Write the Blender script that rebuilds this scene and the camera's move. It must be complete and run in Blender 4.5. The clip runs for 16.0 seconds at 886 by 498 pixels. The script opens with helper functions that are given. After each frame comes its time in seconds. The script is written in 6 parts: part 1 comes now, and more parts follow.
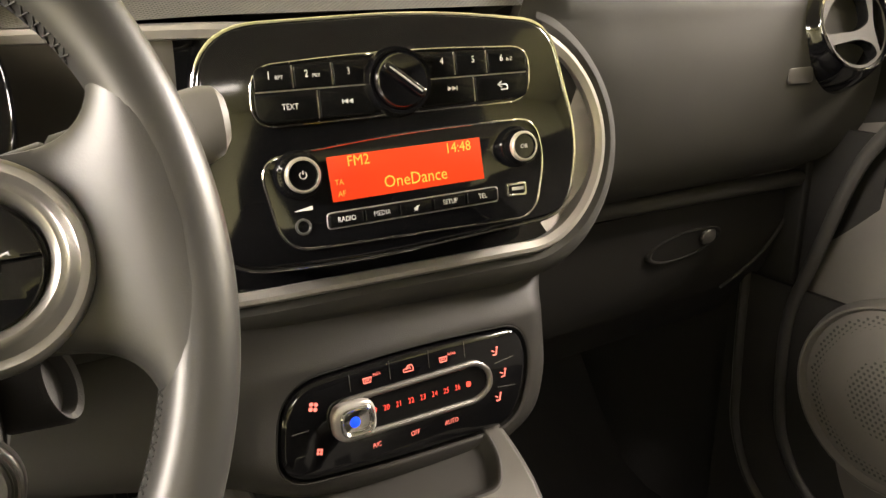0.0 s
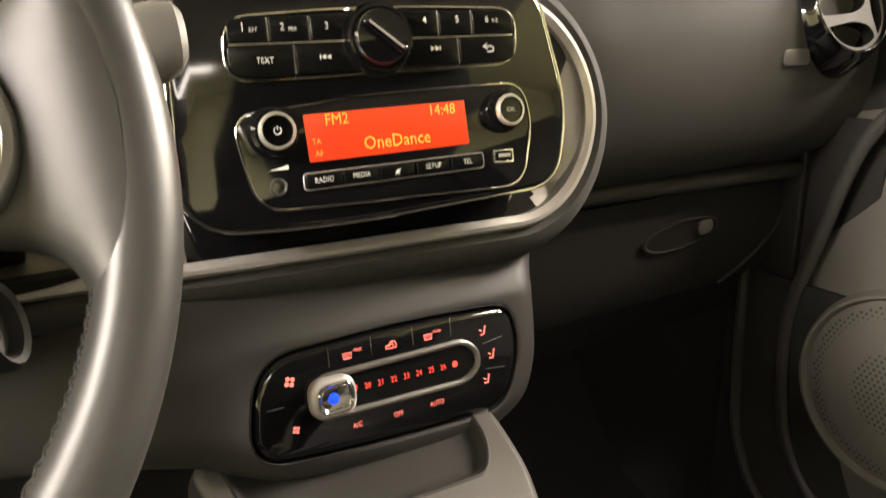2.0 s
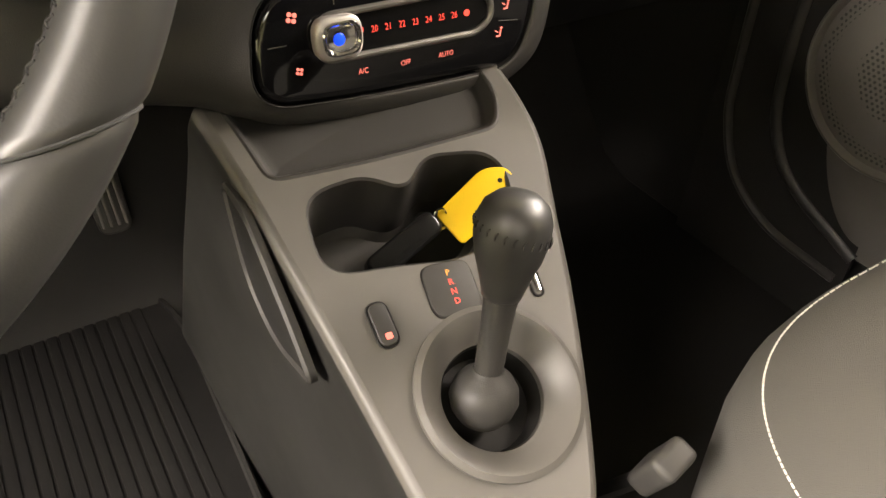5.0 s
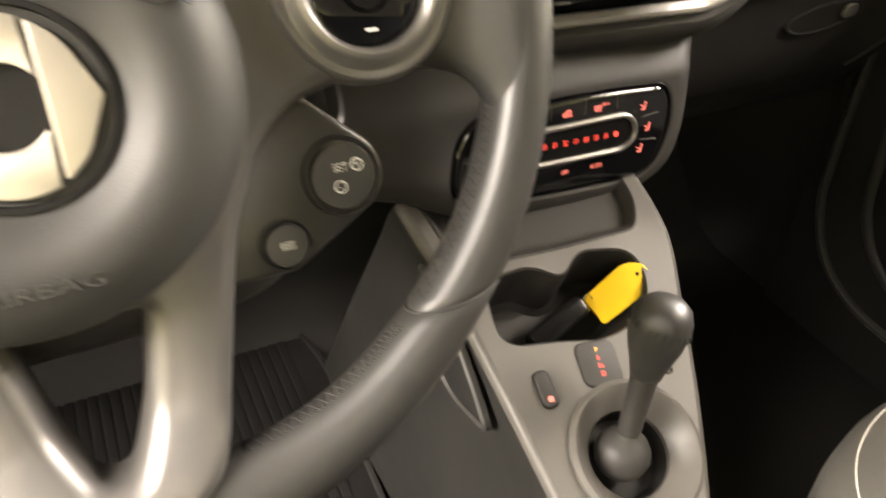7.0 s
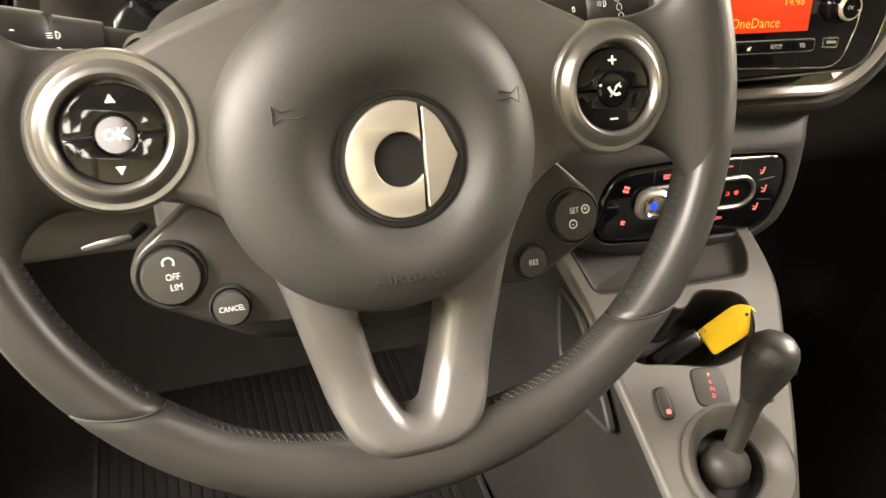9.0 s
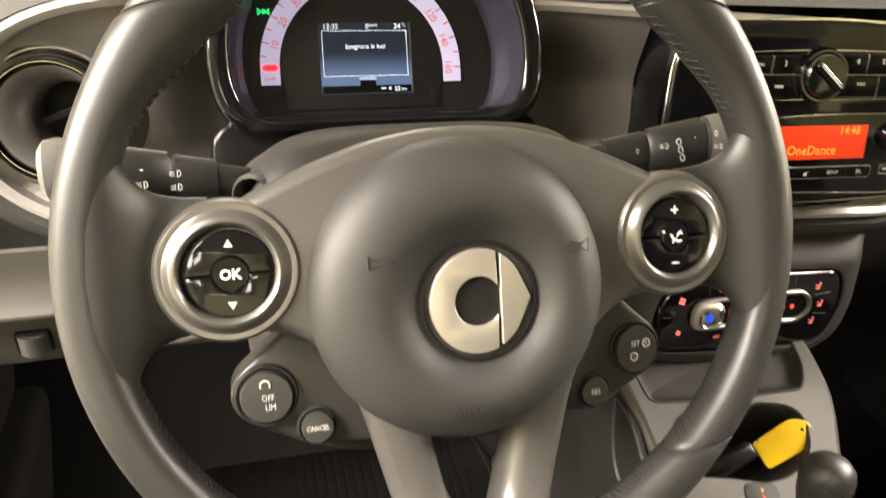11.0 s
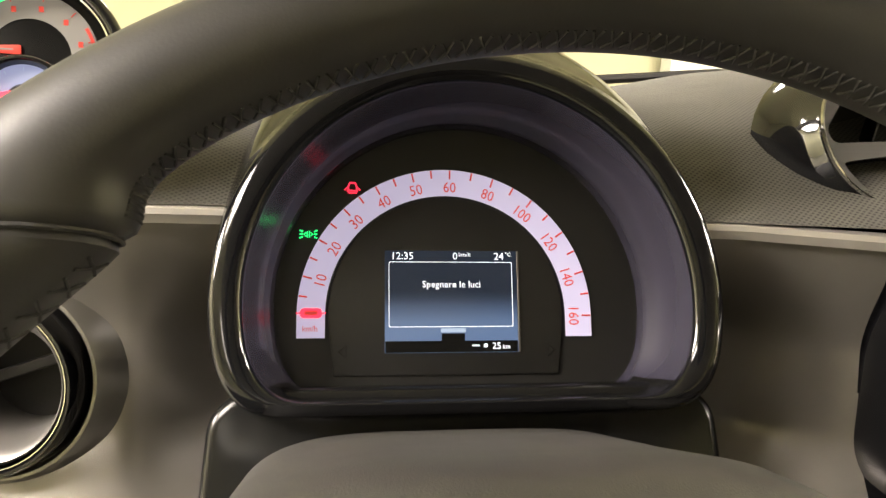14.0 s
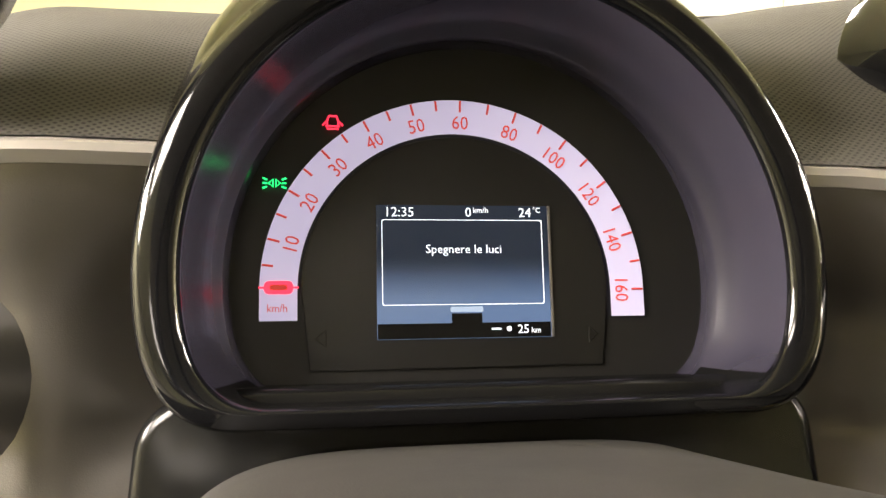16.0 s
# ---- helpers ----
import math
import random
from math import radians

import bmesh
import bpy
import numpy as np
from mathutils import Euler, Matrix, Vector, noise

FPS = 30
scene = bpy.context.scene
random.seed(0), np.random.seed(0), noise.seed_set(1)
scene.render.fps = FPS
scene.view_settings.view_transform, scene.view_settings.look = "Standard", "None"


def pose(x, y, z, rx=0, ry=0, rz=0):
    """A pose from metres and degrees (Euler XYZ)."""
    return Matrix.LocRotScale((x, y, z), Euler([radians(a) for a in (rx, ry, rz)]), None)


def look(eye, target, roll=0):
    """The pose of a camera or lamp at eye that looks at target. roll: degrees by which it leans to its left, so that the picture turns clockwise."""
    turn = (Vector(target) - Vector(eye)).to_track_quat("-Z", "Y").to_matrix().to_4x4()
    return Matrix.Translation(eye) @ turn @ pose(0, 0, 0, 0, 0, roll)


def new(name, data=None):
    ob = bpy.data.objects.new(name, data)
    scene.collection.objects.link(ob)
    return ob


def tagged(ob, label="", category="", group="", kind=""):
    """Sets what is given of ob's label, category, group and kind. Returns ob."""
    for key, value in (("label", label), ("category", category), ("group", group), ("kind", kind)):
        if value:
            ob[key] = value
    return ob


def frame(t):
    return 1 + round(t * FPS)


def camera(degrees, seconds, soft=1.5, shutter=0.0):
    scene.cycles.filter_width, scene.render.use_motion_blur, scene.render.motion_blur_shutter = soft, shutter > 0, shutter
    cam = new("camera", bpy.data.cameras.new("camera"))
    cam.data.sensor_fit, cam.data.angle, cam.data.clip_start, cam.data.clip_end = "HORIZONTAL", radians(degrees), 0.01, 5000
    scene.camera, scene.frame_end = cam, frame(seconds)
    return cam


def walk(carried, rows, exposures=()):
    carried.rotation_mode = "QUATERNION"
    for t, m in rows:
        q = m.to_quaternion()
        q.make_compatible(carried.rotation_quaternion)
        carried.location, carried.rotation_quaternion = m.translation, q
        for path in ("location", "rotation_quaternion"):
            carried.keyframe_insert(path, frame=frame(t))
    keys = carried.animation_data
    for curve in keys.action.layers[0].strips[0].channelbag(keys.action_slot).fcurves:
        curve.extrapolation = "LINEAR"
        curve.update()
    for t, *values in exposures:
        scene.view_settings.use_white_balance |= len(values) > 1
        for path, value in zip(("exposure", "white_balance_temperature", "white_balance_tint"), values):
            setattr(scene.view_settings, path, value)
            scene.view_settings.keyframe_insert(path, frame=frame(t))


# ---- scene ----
SOFT, SHUT = 1.4, 0.5
EXPO = [(0.0, 0.5), (2.0, 0.5), (2.8, 0.6), (4.0, 0.35), (6.5, 0.6), (7.0, 0.6), (8.0, 0.4), (10.5, 0.3), (12.0, 0.2), (13.5, 0.28), (16.0, 0.4)]
cam = camera(60.0, 16.0, soft=SOFT, shutter=SHUT)
# seconds, eye in metres, turn in degrees
PATH = [
    (0, 0.1207, -0.2382, 0.7335, 70.76, 0.93, -31.15),
    (0.5, 0.1220, -0.2412, 0.7289, 72.23, 1.14, -31.12),
    (1, 0.1249, -0.2434, 0.7235, 73.70, 1.35, -31.10),
    (1.5, 0.1321, -0.2444, 0.7096, 74.25, 1.39, -30.95),
    (2, 0.1334, -0.2357, 0.6886, 72.94, 0.96, -31.19),
    (2.5, 0.1248, -0.2231, 0.6575, 70.68, 0.40, -31.66),
    (3, 0.1204, -0.2100, 0.6430, 64.58, -1.11, -32.78),
    (3.5, 0.1208, -0.2084, 0.6420, 58.14, -1.96, -33.05),
    (4, 0.1212, -0.2075, 0.6415, 53.20, -2.55, -33.21),
    (6.5, 0.0715, -0.2339, 0.7137, 49.73, -2.08, -28.09),
    (7, 0.0203, -0.2372, 0.7468, 52.47, -2.28, -25.97),
    (7.5, -0.0119, -0.2494, 0.7661, 53.61, -2.66, -22.58),
    (8, -0.0410, -0.2661, 0.7795, 53.87, -3.04, -20.88),
    (10.5, -0.1096, -0.3099, 0.8435, 56.56, -4.01, -16.26),
    (11, -0.1034, -0.2972, 0.8498, 58.98, -3.70, -14.85),
    (11.5, -0.0958, -0.2681, 0.8464, 61.71, -3.43, -12.86),
    (12, -0.0883, -0.2304, 0.8382, 65.05, -3.14, -10.41),
    (12.5, -0.0765, -0.1845, 0.8236, 68.28, -3.08, -8.01),
    (13, -0.0721, -0.1517, 0.8108, 71.32, -2.98, -6.74),
    (13.5, -0.0646, -0.1181, 0.8048, 73.50, -2.61, -6.85),
    (14, -0.0562, -0.0878, 0.8042, 73.78, -2.59, -7.16),
    (14.5, -0.0592, -0.0657, 0.7950, 72.87, -2.69, -7.62),
    (15, -0.0497, -0.0431, 0.7785, 73.11, -2.57, -7.38),
    (15.5, -0.0566, -0.0156, 0.7722, 72.52, -3.03, -8.72),
    (16, -0.0559, 0.0060, 0.7633, 72.68, -2.79, -8.80),
]
walk(cam, [(t, pose(x, y, z, rx, ry, rz)) for t, x, y, z, rx, ry, rz in PATH], EXPO)

# ---- light ----
world = bpy.data.worlds.new("showroom_air")
world.use_nodes = True
world.node_tree.nodes["Background"].inputs[0].default_value = (1.0, 0.95, 0.87, 1)
world.node_tree.nodes["Background"].inputs[1].default_value = 0.12
scene.world = world


def ceiling_lamp(x, y, z, size, watts, colour=(1.0, 0.89, 0.80)):
    data = bpy.data.lights.new("panel_lamp", "AREA")
    data.shape, data.size, data.energy, data.color = "SQUARE", size, watts, colour
    ob = new("panel_lamp", data)
    ob.matrix_world = look((x, y, z), (x, y, 0))
    return ob


# the last one, behind the car, is an added fill for the wheel's near side
for lx, ly, size, watts in ((-2.2, -0.7, 1.4, 430), (-5.1, -0.1, 2.4, 1900), (5.2, 0.3, 2.6, 2100), (0.3, 5.4, 1.2, 150), (-1.2, -4.4, 1.6, 130)):
    ceiling_lamp(lx, ly, 2.75, size, watts)
ceiling_lamp(2.8, -1.0, 2.75, 1.0, 200, (1.0, 0.86, 0.74))

# ---- materials ----


def material(name, base, rough=0.5, metal=0.0, grain=900.0, bump=0.15, vary=0.25, spec=0.5, emit=None, glow=0.0, coat=0.0, cell=False):
    m = bpy.data.materials.new(name)
    m.use_nodes = True
    nt = m.node_tree
    b = nt.nodes["Principled BSDF"]
    b.inputs["Metallic"].default_value = metal
    b.inputs["Specular IOR Level"].default_value = spec
    b.inputs["Coat Weight"].default_value = coat
    if emit:
        b.inputs["Emission Color"].default_value = (*emit, 1)
        b.inputs["Emission Strength"].default_value = glow
    co = nt.nodes.new("ShaderNodeTexCoord")
    big = nt.nodes.new("ShaderNodeTexNoise")
    big.inputs["Scale"].default_value, big.inputs["Detail"].default_value = 22.0, 5.0
    nt.links.new(co.outputs["Object"], big.inputs["Vector"])
    ramp = nt.nodes.new("ShaderNodeMapRange")
    ramp.inputs["From Min"].default_value, ramp.inputs["From Max"].default_value = 0.15, 0.85
    ramp.inputs["To Min"].default_value, ramp.inputs["To Max"].default_value = 1 - vary, 1 + vary
    nt.links.new(big.outputs["Fac"], ramp.inputs["Value"])
    mul = nt.nodes.new("ShaderNodeVectorMath")
    mul.operation = "SCALE"
    mul.inputs[0].default_value = base
    nt.links.new(ramp.outputs["Result"], mul.inputs["Scale"])
    nt.links.new(mul.outputs["Vector"], b.inputs["Base Color"])
    rr = nt.nodes.new("ShaderNodeMapRange")
    rr.inputs["From Min"].default_value, rr.inputs["From Max"].default_value = 0.15, 0.85
    rr.inputs["To Min"].default_value, rr.inputs["To Max"].default_value = rough * 0.88, min(1.0, rough * 1.12)
    nt.links.new(big.outputs["Fac"], rr.inputs["Value"])
    nt.links.new(rr.outputs["Result"], b.inputs["Roughness"])
    if bump:
        fine = nt.nodes.new("ShaderNodeTexVoronoi" if cell else "ShaderNodeTexNoise")
        fine.inputs["Scale"].default_value = grain
        nt.links.new(co.outputs["Object"], fine.inputs["Vector"])
        bp = nt.nodes.new("ShaderNodeBump")
        bp.inputs["Strength"].default_value, bp.inputs["Distance"].default_value = bump, 0.0006
        nt.links.new(fine.outputs["Distance" if cell else "Fac"], bp.inputs["Height"])
        nt.links.new(bp.outputs["Normal"], b.inputs["Normal"])
    return m


M = {}
M["plastic"] = material("grained_black_plastic", (0.030, 0.0286, 0.0262), 0.5, spec=0.3, grain=1300, bump=0.25, vary=0.12)
# darker and rougher than the dash plastic; for lower panels, lid and seal channel
M["lowtrim"] = material("dark_low_trim", (0.014, 0.0133, 0.012), 0.75, spec=0.2, grain=1300, bump=0.2, vary=0.15)
M["podgrey"] = material("satin_pod_grey", (0.032, 0.0304, 0.028), 0.32, spec=0.6, grain=1500, bump=0.1, vary=0.08)
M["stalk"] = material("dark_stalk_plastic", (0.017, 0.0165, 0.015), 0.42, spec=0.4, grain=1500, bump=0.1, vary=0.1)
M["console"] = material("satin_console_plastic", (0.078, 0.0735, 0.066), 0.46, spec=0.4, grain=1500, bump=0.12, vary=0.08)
M["spoke"] = material("glossy_dark_grey", (0.014, 0.014, 0.014), 0.14, bump=0, vary=0.1)
M["satinweb"] = material("satin_web_grey", (0.055, 0.052, 0.047), 0.55, spec=0.35, grain=2000, bump=0.05, vary=0.06)
M["dimdial"] = material("dim_dial", (0.20, 0.19, 0.175), 0.5, bump=0, vary=0.05, emit=(0.5, 0.46, 0.45), glow=0.15)
M["face"] = material("satin_dark_face", (0.19, 0.178, 0.160), 0.30, 0.55, grain=1500, bump=0.12, vary=0.1)
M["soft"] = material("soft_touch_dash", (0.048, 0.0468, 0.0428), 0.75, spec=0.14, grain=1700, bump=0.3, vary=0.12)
M["leather"] = material("smooth_leather", (0.025, 0.0243, 0.0222), 0.43, spec=0.55, grain=1300, bump=0.05, vary=0.12)
M["trim"] = material("grey_satin_trim", (0.125, 0.119, 0.112), 0.37, 0.5, grain=2500, bump=0.08, vary=0.06)
M["silver"] = material("matt_silver", (0.46, 0.44, 0.415), 0.34, 0.5, grain=2500, bump=0.06, vary=0.05)
M["emblem"] = material("brushed_emblem", (0.62, 0.58, 0.5), 0.34, 0.7, grain=2500, bump=0.06, vary=0.05)
M["chrome"] = material("chrome", (0.75, 0.74, 0.72), 0.1, 1.0, bump=0, vary=0.04)
M["gloss"] = material("piano_black", (0.004, 0.004, 0.0045), 0.07, bump=0, vary=0.1, coat=0.2)
M["key"] = material("black_key", (0.005, 0.005, 0.005), 0.2, spec=0.2, bump=0, vary=0.1)
M["button"] = material("rubber_button", (0.034, 0.033, 0.031), 0.38, spec=0.6, grain=1500, bump=0.15, vary=0.1)
M["black"] = material("matt_black", (0.014, 0.0135, 0.0125), 0.6, spec=0.15, grain=900, bump=0.2, vary=0.2)
M["white"] = material("white_print", (0.75, 0.75, 0.73), 0.5, bump=0, vary=0.02)
M["tip"] = material("pale_grey_tip", (0.11, 0.105, 0.095), 0.5, grain=1500, bump=0.1, vary=0.06)
M["stitch"] = material("white_thread", (0.55, 0.53, 0.48), 0.8, grain=3000, bump=0.4, vary=0.15)
M["hide"] = material("pebbled_hide", (0.032, 0.0314, 0.0288), 0.54, spec=0.45, grain=1100, bump=0.07, vary=0.1, cell=True)
M["ring"] = material("satin_ring", (0.23, 0.221, 0.206), 0.33, 0.8, grain=2500, bump=0.04, vary=0.04)
M["lining"] = material("grained_door_lining", (0.075, 0.070, 0.062), 0.6, grain=1200, bump=0.3, vary=0.12)
M["thread"] = material("dark_thread", (0.022, 0.0215, 0.02), 0.7, grain=3000, bump=0.4, vary=0.15)
M["carpet"] = material("ribbed_mat", (0.007, 0.0065, 0.006), 0.95, spec=0.15, grain=2200, bump=0.9, vary=0.3)
M["seat"] = material("seat_cloth", (0.06, 0.057, 0.05), 0.85, grain=1800, bump=0.6, vary=0.12, cell=True)
M["yellow"] = material("yellow_tag", (0.8, 0.52, 0.0), 0.5, grain=900, bump=0.05, vary=0.05)
M["wall"] = material("cream_wall", (0.5, 0.49, 0.33), 0.8, grain=60, bump=0.1, vary=0.03)
M["tile"] = material("showroom_floor", (0.28, 0.27, 0.22), 0.35, grain=40, bump=0.02, vary=0.06)
M["head"] = material("headliner", (0.26, 0.25, 0.23), 0.9, grain=900, bump=0.3, vary=0.04)
M["dialface"] = material("matt_dial_black", (0.008, 0.0077, 0.0073), 0.45, spec=0.4, bump=0, vary=0.1)
M["radio_lcd"] = material("orange_lcd", (0.25, 0.02, 0.005), 0.25, bump=0, vary=0.02, emit=(1.0, 0.062, 0.012), glow=0.62)
M["amber"] = material("amber_segments", (0.8, 0.36, 0.03), 0.4, bump=0, vary=0, emit=(1.0, 0.30, 0.045), glow=0.68)
M["red"] = material("red_symbol", (0.6, 0.03, 0.02), 0.4, bump=0, vary=0, emit=(1.0, 0.08, 0.05), glow=1.2)
M["crimson"] = material("crimson_lamp", (0.6, 0.02, 0.05), 0.4, bump=0, vary=0, emit=(1.0, 0.03, 0.07), glow=1.5)
M["pink"] = material("lit_symbol", (0.6, 0.1, 0.08), 0.4, bump=0, vary=0, emit=(1.0, 0.22, 0.16), glow=1.0)
M["green"] = material("green_symbol", (0.02, 0.5, 0.1), 0.4, bump=0, vary=0, emit=(0.02, 0.9, 0.2), glow=1.6)
M["blue"] = material("blue_lens", (0.01, 0.05, 0.6), 0.2, bump=0, vary=0, emit=(0.01, 0.06, 1.0), glow=1.0)
M["dial"] = material("lit_dial", (0.36, 0.34, 0.44), 0.5, bump=0, vary=0.02, emit=(0.60, 0.54, 0.80), glow=0.50)
M["dialred"] = material("dial_print", (0.45, 0.03, 0.02), 0.5, bump=0, vary=0, emit=(0.7, 0.06, 0.04), glow=0.4)
M["lcdlight"] = material("lcd_light", (0.2, 0.25, 0.32), 0.3, bump=0, vary=0, emit=(0.35, 0.45, 0.6), glow=0.6)
M["lcdwhite"] = material("lcd_white", (0.7, 0.72, 0.75), 0.3, bump=0, vary=0, emit=(0.8, 0.88, 1.0), glow=0.9)
M["orange"] = material("lcd_orange", (0.6, 0.12, 0.02), 0.3, bump=0, vary=0.05, emit=(1.0, 0.13, 0.015), glow=0.8)


def fabric():
    m = material("perforated_dash_fabric", (0.06, 0.056, 0.05), 0.85, grain=420, bump=0.0, vary=0.1)
    nt = m.node_tree
    b = nt.nodes["Principled BSDF"]
    co = nt.nodes["Texture Coordinate"]
    v = nt.nodes.new("ShaderNodeTexVoronoi")
    v.voronoi_dimensions = "2D"
    v.inputs["Scale"].default_value, v.inputs["Randomness"].default_value = 390, 0.06
    sep = nt.nodes.new("ShaderNodeSeparateXYZ")
    nt.links.new(co.outputs["Object"], sep.inputs[0])
    along = nt.nodes.new("ShaderNodeMath")
    along.operation = "MULTIPLY_ADD"
    along.inputs[1].default_value = 0.6
    nt.links.new(sep.outputs["Z"], along.inputs[0])
    nt.links.new(sep.outputs["Y"], along.inputs[2])
    flat = nt.nodes.new("ShaderNodeCombineXYZ")
    nt.links.new(sep.outputs["X"], flat.inputs["X"])
    nt.links.new(along.outputs[0], flat.inputs["Y"])
    turn = nt.nodes.new("ShaderNodeVectorRotate")
    turn.inputs["Angle"].default_value = radians(45)
    nt.links.new(flat.outputs[0], turn.inputs["Vector"])
    nt.links.new(turn.outputs[0], v.inputs["Vector"])
    mr = nt.nodes.new("ShaderNodeMapRange")
    mr.inputs["From Min"].default_value, mr.inputs["From Max"].default_value = 0.14, 0.40
    nt.links.new(v.outputs["Distance"], mr.inputs["Value"])
    mix = nt.nodes.new("ShaderNodeMix")
    mix.data_type = "RGBA"
    mix.inputs["A"].default_value, mix.inputs["B"].default_value = (0.011, 0.0105, 0.0096, 1), (0.064, 0.061, 0.055, 1)
    nt.links.new(mr.outputs["Result"], mix.inputs["Factor"])
    nt.links.new(mix.outputs["Result"], b.inputs["Base Color"])
    bp = nt.nodes.new("ShaderNodeBump")
    bp.inputs["Strength"].default_value, bp.inputs["Distance"].default_value = 0.3, 0.0005
    nt.links.new(mr.outputs["Result"], bp.inputs["Height"])
    nt.links.new(bp.outputs["Normal"], b.inputs["Normal"])
    return m


M["fabric"] = fabric()
M["paint"] = material("white_paint", (0.75, 0.75, 0.7), 0.6, grain=50, bump=0.05, vary=0.03)


def screen():
    """A lit screen picture: dark above, pale blue towards its lower edge."""
    m = material("dark_lcd", (0.006, 0.007, 0.01), 0.2, bump=0, vary=0, emit=(0.24, 0.36, 0.62), glow=0.2)
    nt = m.node_tree
    sep = nt.nodes.new("ShaderNodeSeparateXYZ")
    nt.links.new(nt.nodes["Texture Coordinate"].outputs["Object"], sep.inputs[0])
    mr = nt.nodes.new("ShaderNodeMapRange")
    mr.interpolation_type = "SMOOTHSTEP"
    mr.inputs["From Min"].default_value, mr.inputs["From Max"].default_value = -0.036, -0.060
    mr.inputs["To Min"].default_value, mr.inputs["To Max"].default_value = 0.045, 0.46
    nt.links.new(sep.outputs["Y"], mr.inputs["Value"])
    nt.links.new(mr.outputs["Result"], nt.nodes["Principled BSDF"].inputs["Emission Strength"])
    return m


M["lcd"] = screen()

# ---- helpers of this scene ----


def plane_at(x, y, z, tilt, yaw):
    """A pose whose x runs across a panel, y up it and z out of it towards the cabin."""
    ux = Vector((1, math.tan(radians(yaw)), 0)).normalized()
    uv = Vector((0, math.sin(radians(tilt)), math.cos(radians(tilt))))
    uv = (uv - ux * uv.dot(ux)).normalized()
    n = ux.cross(uv)
    return Matrix(((ux.x, uv.x, n.x, x), (ux.y, uv.y, n.y, y), (ux.z, uv.z, n.z, z), (0, 0, 0, 1)))


RADIO = plane_at(0.33, 0.1935, 0.65, 12.11, -5.52) @ pose(0.0124, -0.0011, 0, 0, 0, -0.96) @ Matrix.Scale(0.986, 4)
CLIMATE = plane_at(0.34, 0.1902, 0.48, 11.05, 1.17) @ pose(0, 0.0022, 0, 0, 0, -1.39) @ Matrix.Scale(0.970, 4)
CLUSTER = plane_at(0, 0.3240, 0.70, 25.23, 0.2) @ pose(0.0069, -0.003, 0, 0, 0, 0) @ Matrix.Scale(0.989, 4)
WHEEL = plane_at(0, 0, 0.66, 25, 0.23)
LOOP = plane_at(0.1, 0.242, 0.63, 13, -5.0)
CONSOLE = pose(0.3, 0.05, 0.35, 27.7, 0, 0)


def thing(name, label, category, m=None, group="", kind=""):
    ob = new(name)
    ob.empty_display_size = 0.05
    ob.matrix_world = m or Matrix()
    return tagged(ob, label, category, group, kind)


def part(name, bm, mat, parent=None, label="", smooth=35, m=None):
    bmesh.ops.recalc_face_normals(bm, faces=bm.faces)
    me = bpy.data.meshes.new(name)
    bm.to_mesh(me)
    bm.free()
    me.materials.append(M[mat] if isinstance(mat, str) else mat)
    me.polygons.foreach_set("use_smooth", [True] * len(me.polygons))
    me.set_sharp_from_angle(angle=radians(smooth))
    ob = new(name, me)
    if parent:
        ob.parent = parent
    if m:
        ob.matrix_basis = m
    return tagged(ob, label)


def ellipse(cx, cy, rx, ry=None, n=48, p=2.0):
    ry = ry or rx
    out = []
    for i in range(n):
        a = 2 * math.pi * i / n
        c, s = math.cos(a), math.sin(a)
        out.append((cx + rx * math.copysign(abs(c) ** (2 / p), c), cy + ry * math.copysign(abs(s) ** (2 / p), s)))
    return out


def rounded(corners, radii, seg=8):
    """A polygon with rounded corners; counter-clockwise."""
    out, k = [], len(corners)
    if not isinstance(radii, (list, tuple)):
        radii = [radii] * k
    for i in range(k):
        p, a, b = Vector(corners[i]), Vector(corners[i - 1]), Vector(corners[(i + 1) % k])
        da, db = (a - p), (b - p)
        r = min(radii[i], da.length * 0.49, db.length * 0.49)
        p0, p1 = p + da.normalized() * r, p + db.normalized() * r
        for j in range(seg + 1):
            t = j / seg
            out.append(tuple(p0.lerp(p, t).lerp(p.lerp(p1, t), t)))
    return out


def rrect(cx, cy, w, h, r, seg=6):
    x, y = w / 2, h / 2
    return rounded([(cx - x, cy - y), (cx + x, cy - y), (cx + x, cy + y), (cx - x, cy + y)], r, seg)


def inset(pts, d):
    out, k = [], len(pts)
    for i in range(k):
        a, p, b = Vector(pts[i - 1]), Vector(pts[i]), Vector(pts[(i + 1) % k])
        j = 2
        while (p - a).length < 1e-7 and j < k:
            a, j = Vector(pts[i - j]), j + 1
        j = 2
        while (b - p).length < 1e-7 and j < k:
            b, j = Vector(pts[(i + j) % k]), j + 1
        e1, e2 = (p - a).normalized(), (b - p).normalized()
        n = Vector((-e1.y - e2.y, e1.x + e2.x))
        n = n.normalized() if n.length > 1e-6 else Vector((-e1.y, e1.x))
        out.append(tuple(p + n * d))
    return out


def skin(bm, loops, closed=True):
    """Faces between rings of places, one ring after the other."""
    rings = [[bm.verts.new(p) for p in ring] for ring in loops]
    for a, b in zip(rings, rings[1:]):
        k = len(a)
        for i in range(k if closed else k - 1):
            bm.faces.new((a[i], a[(i + 1) % k], b[(i + 1) % k], b[i]))
    return rings


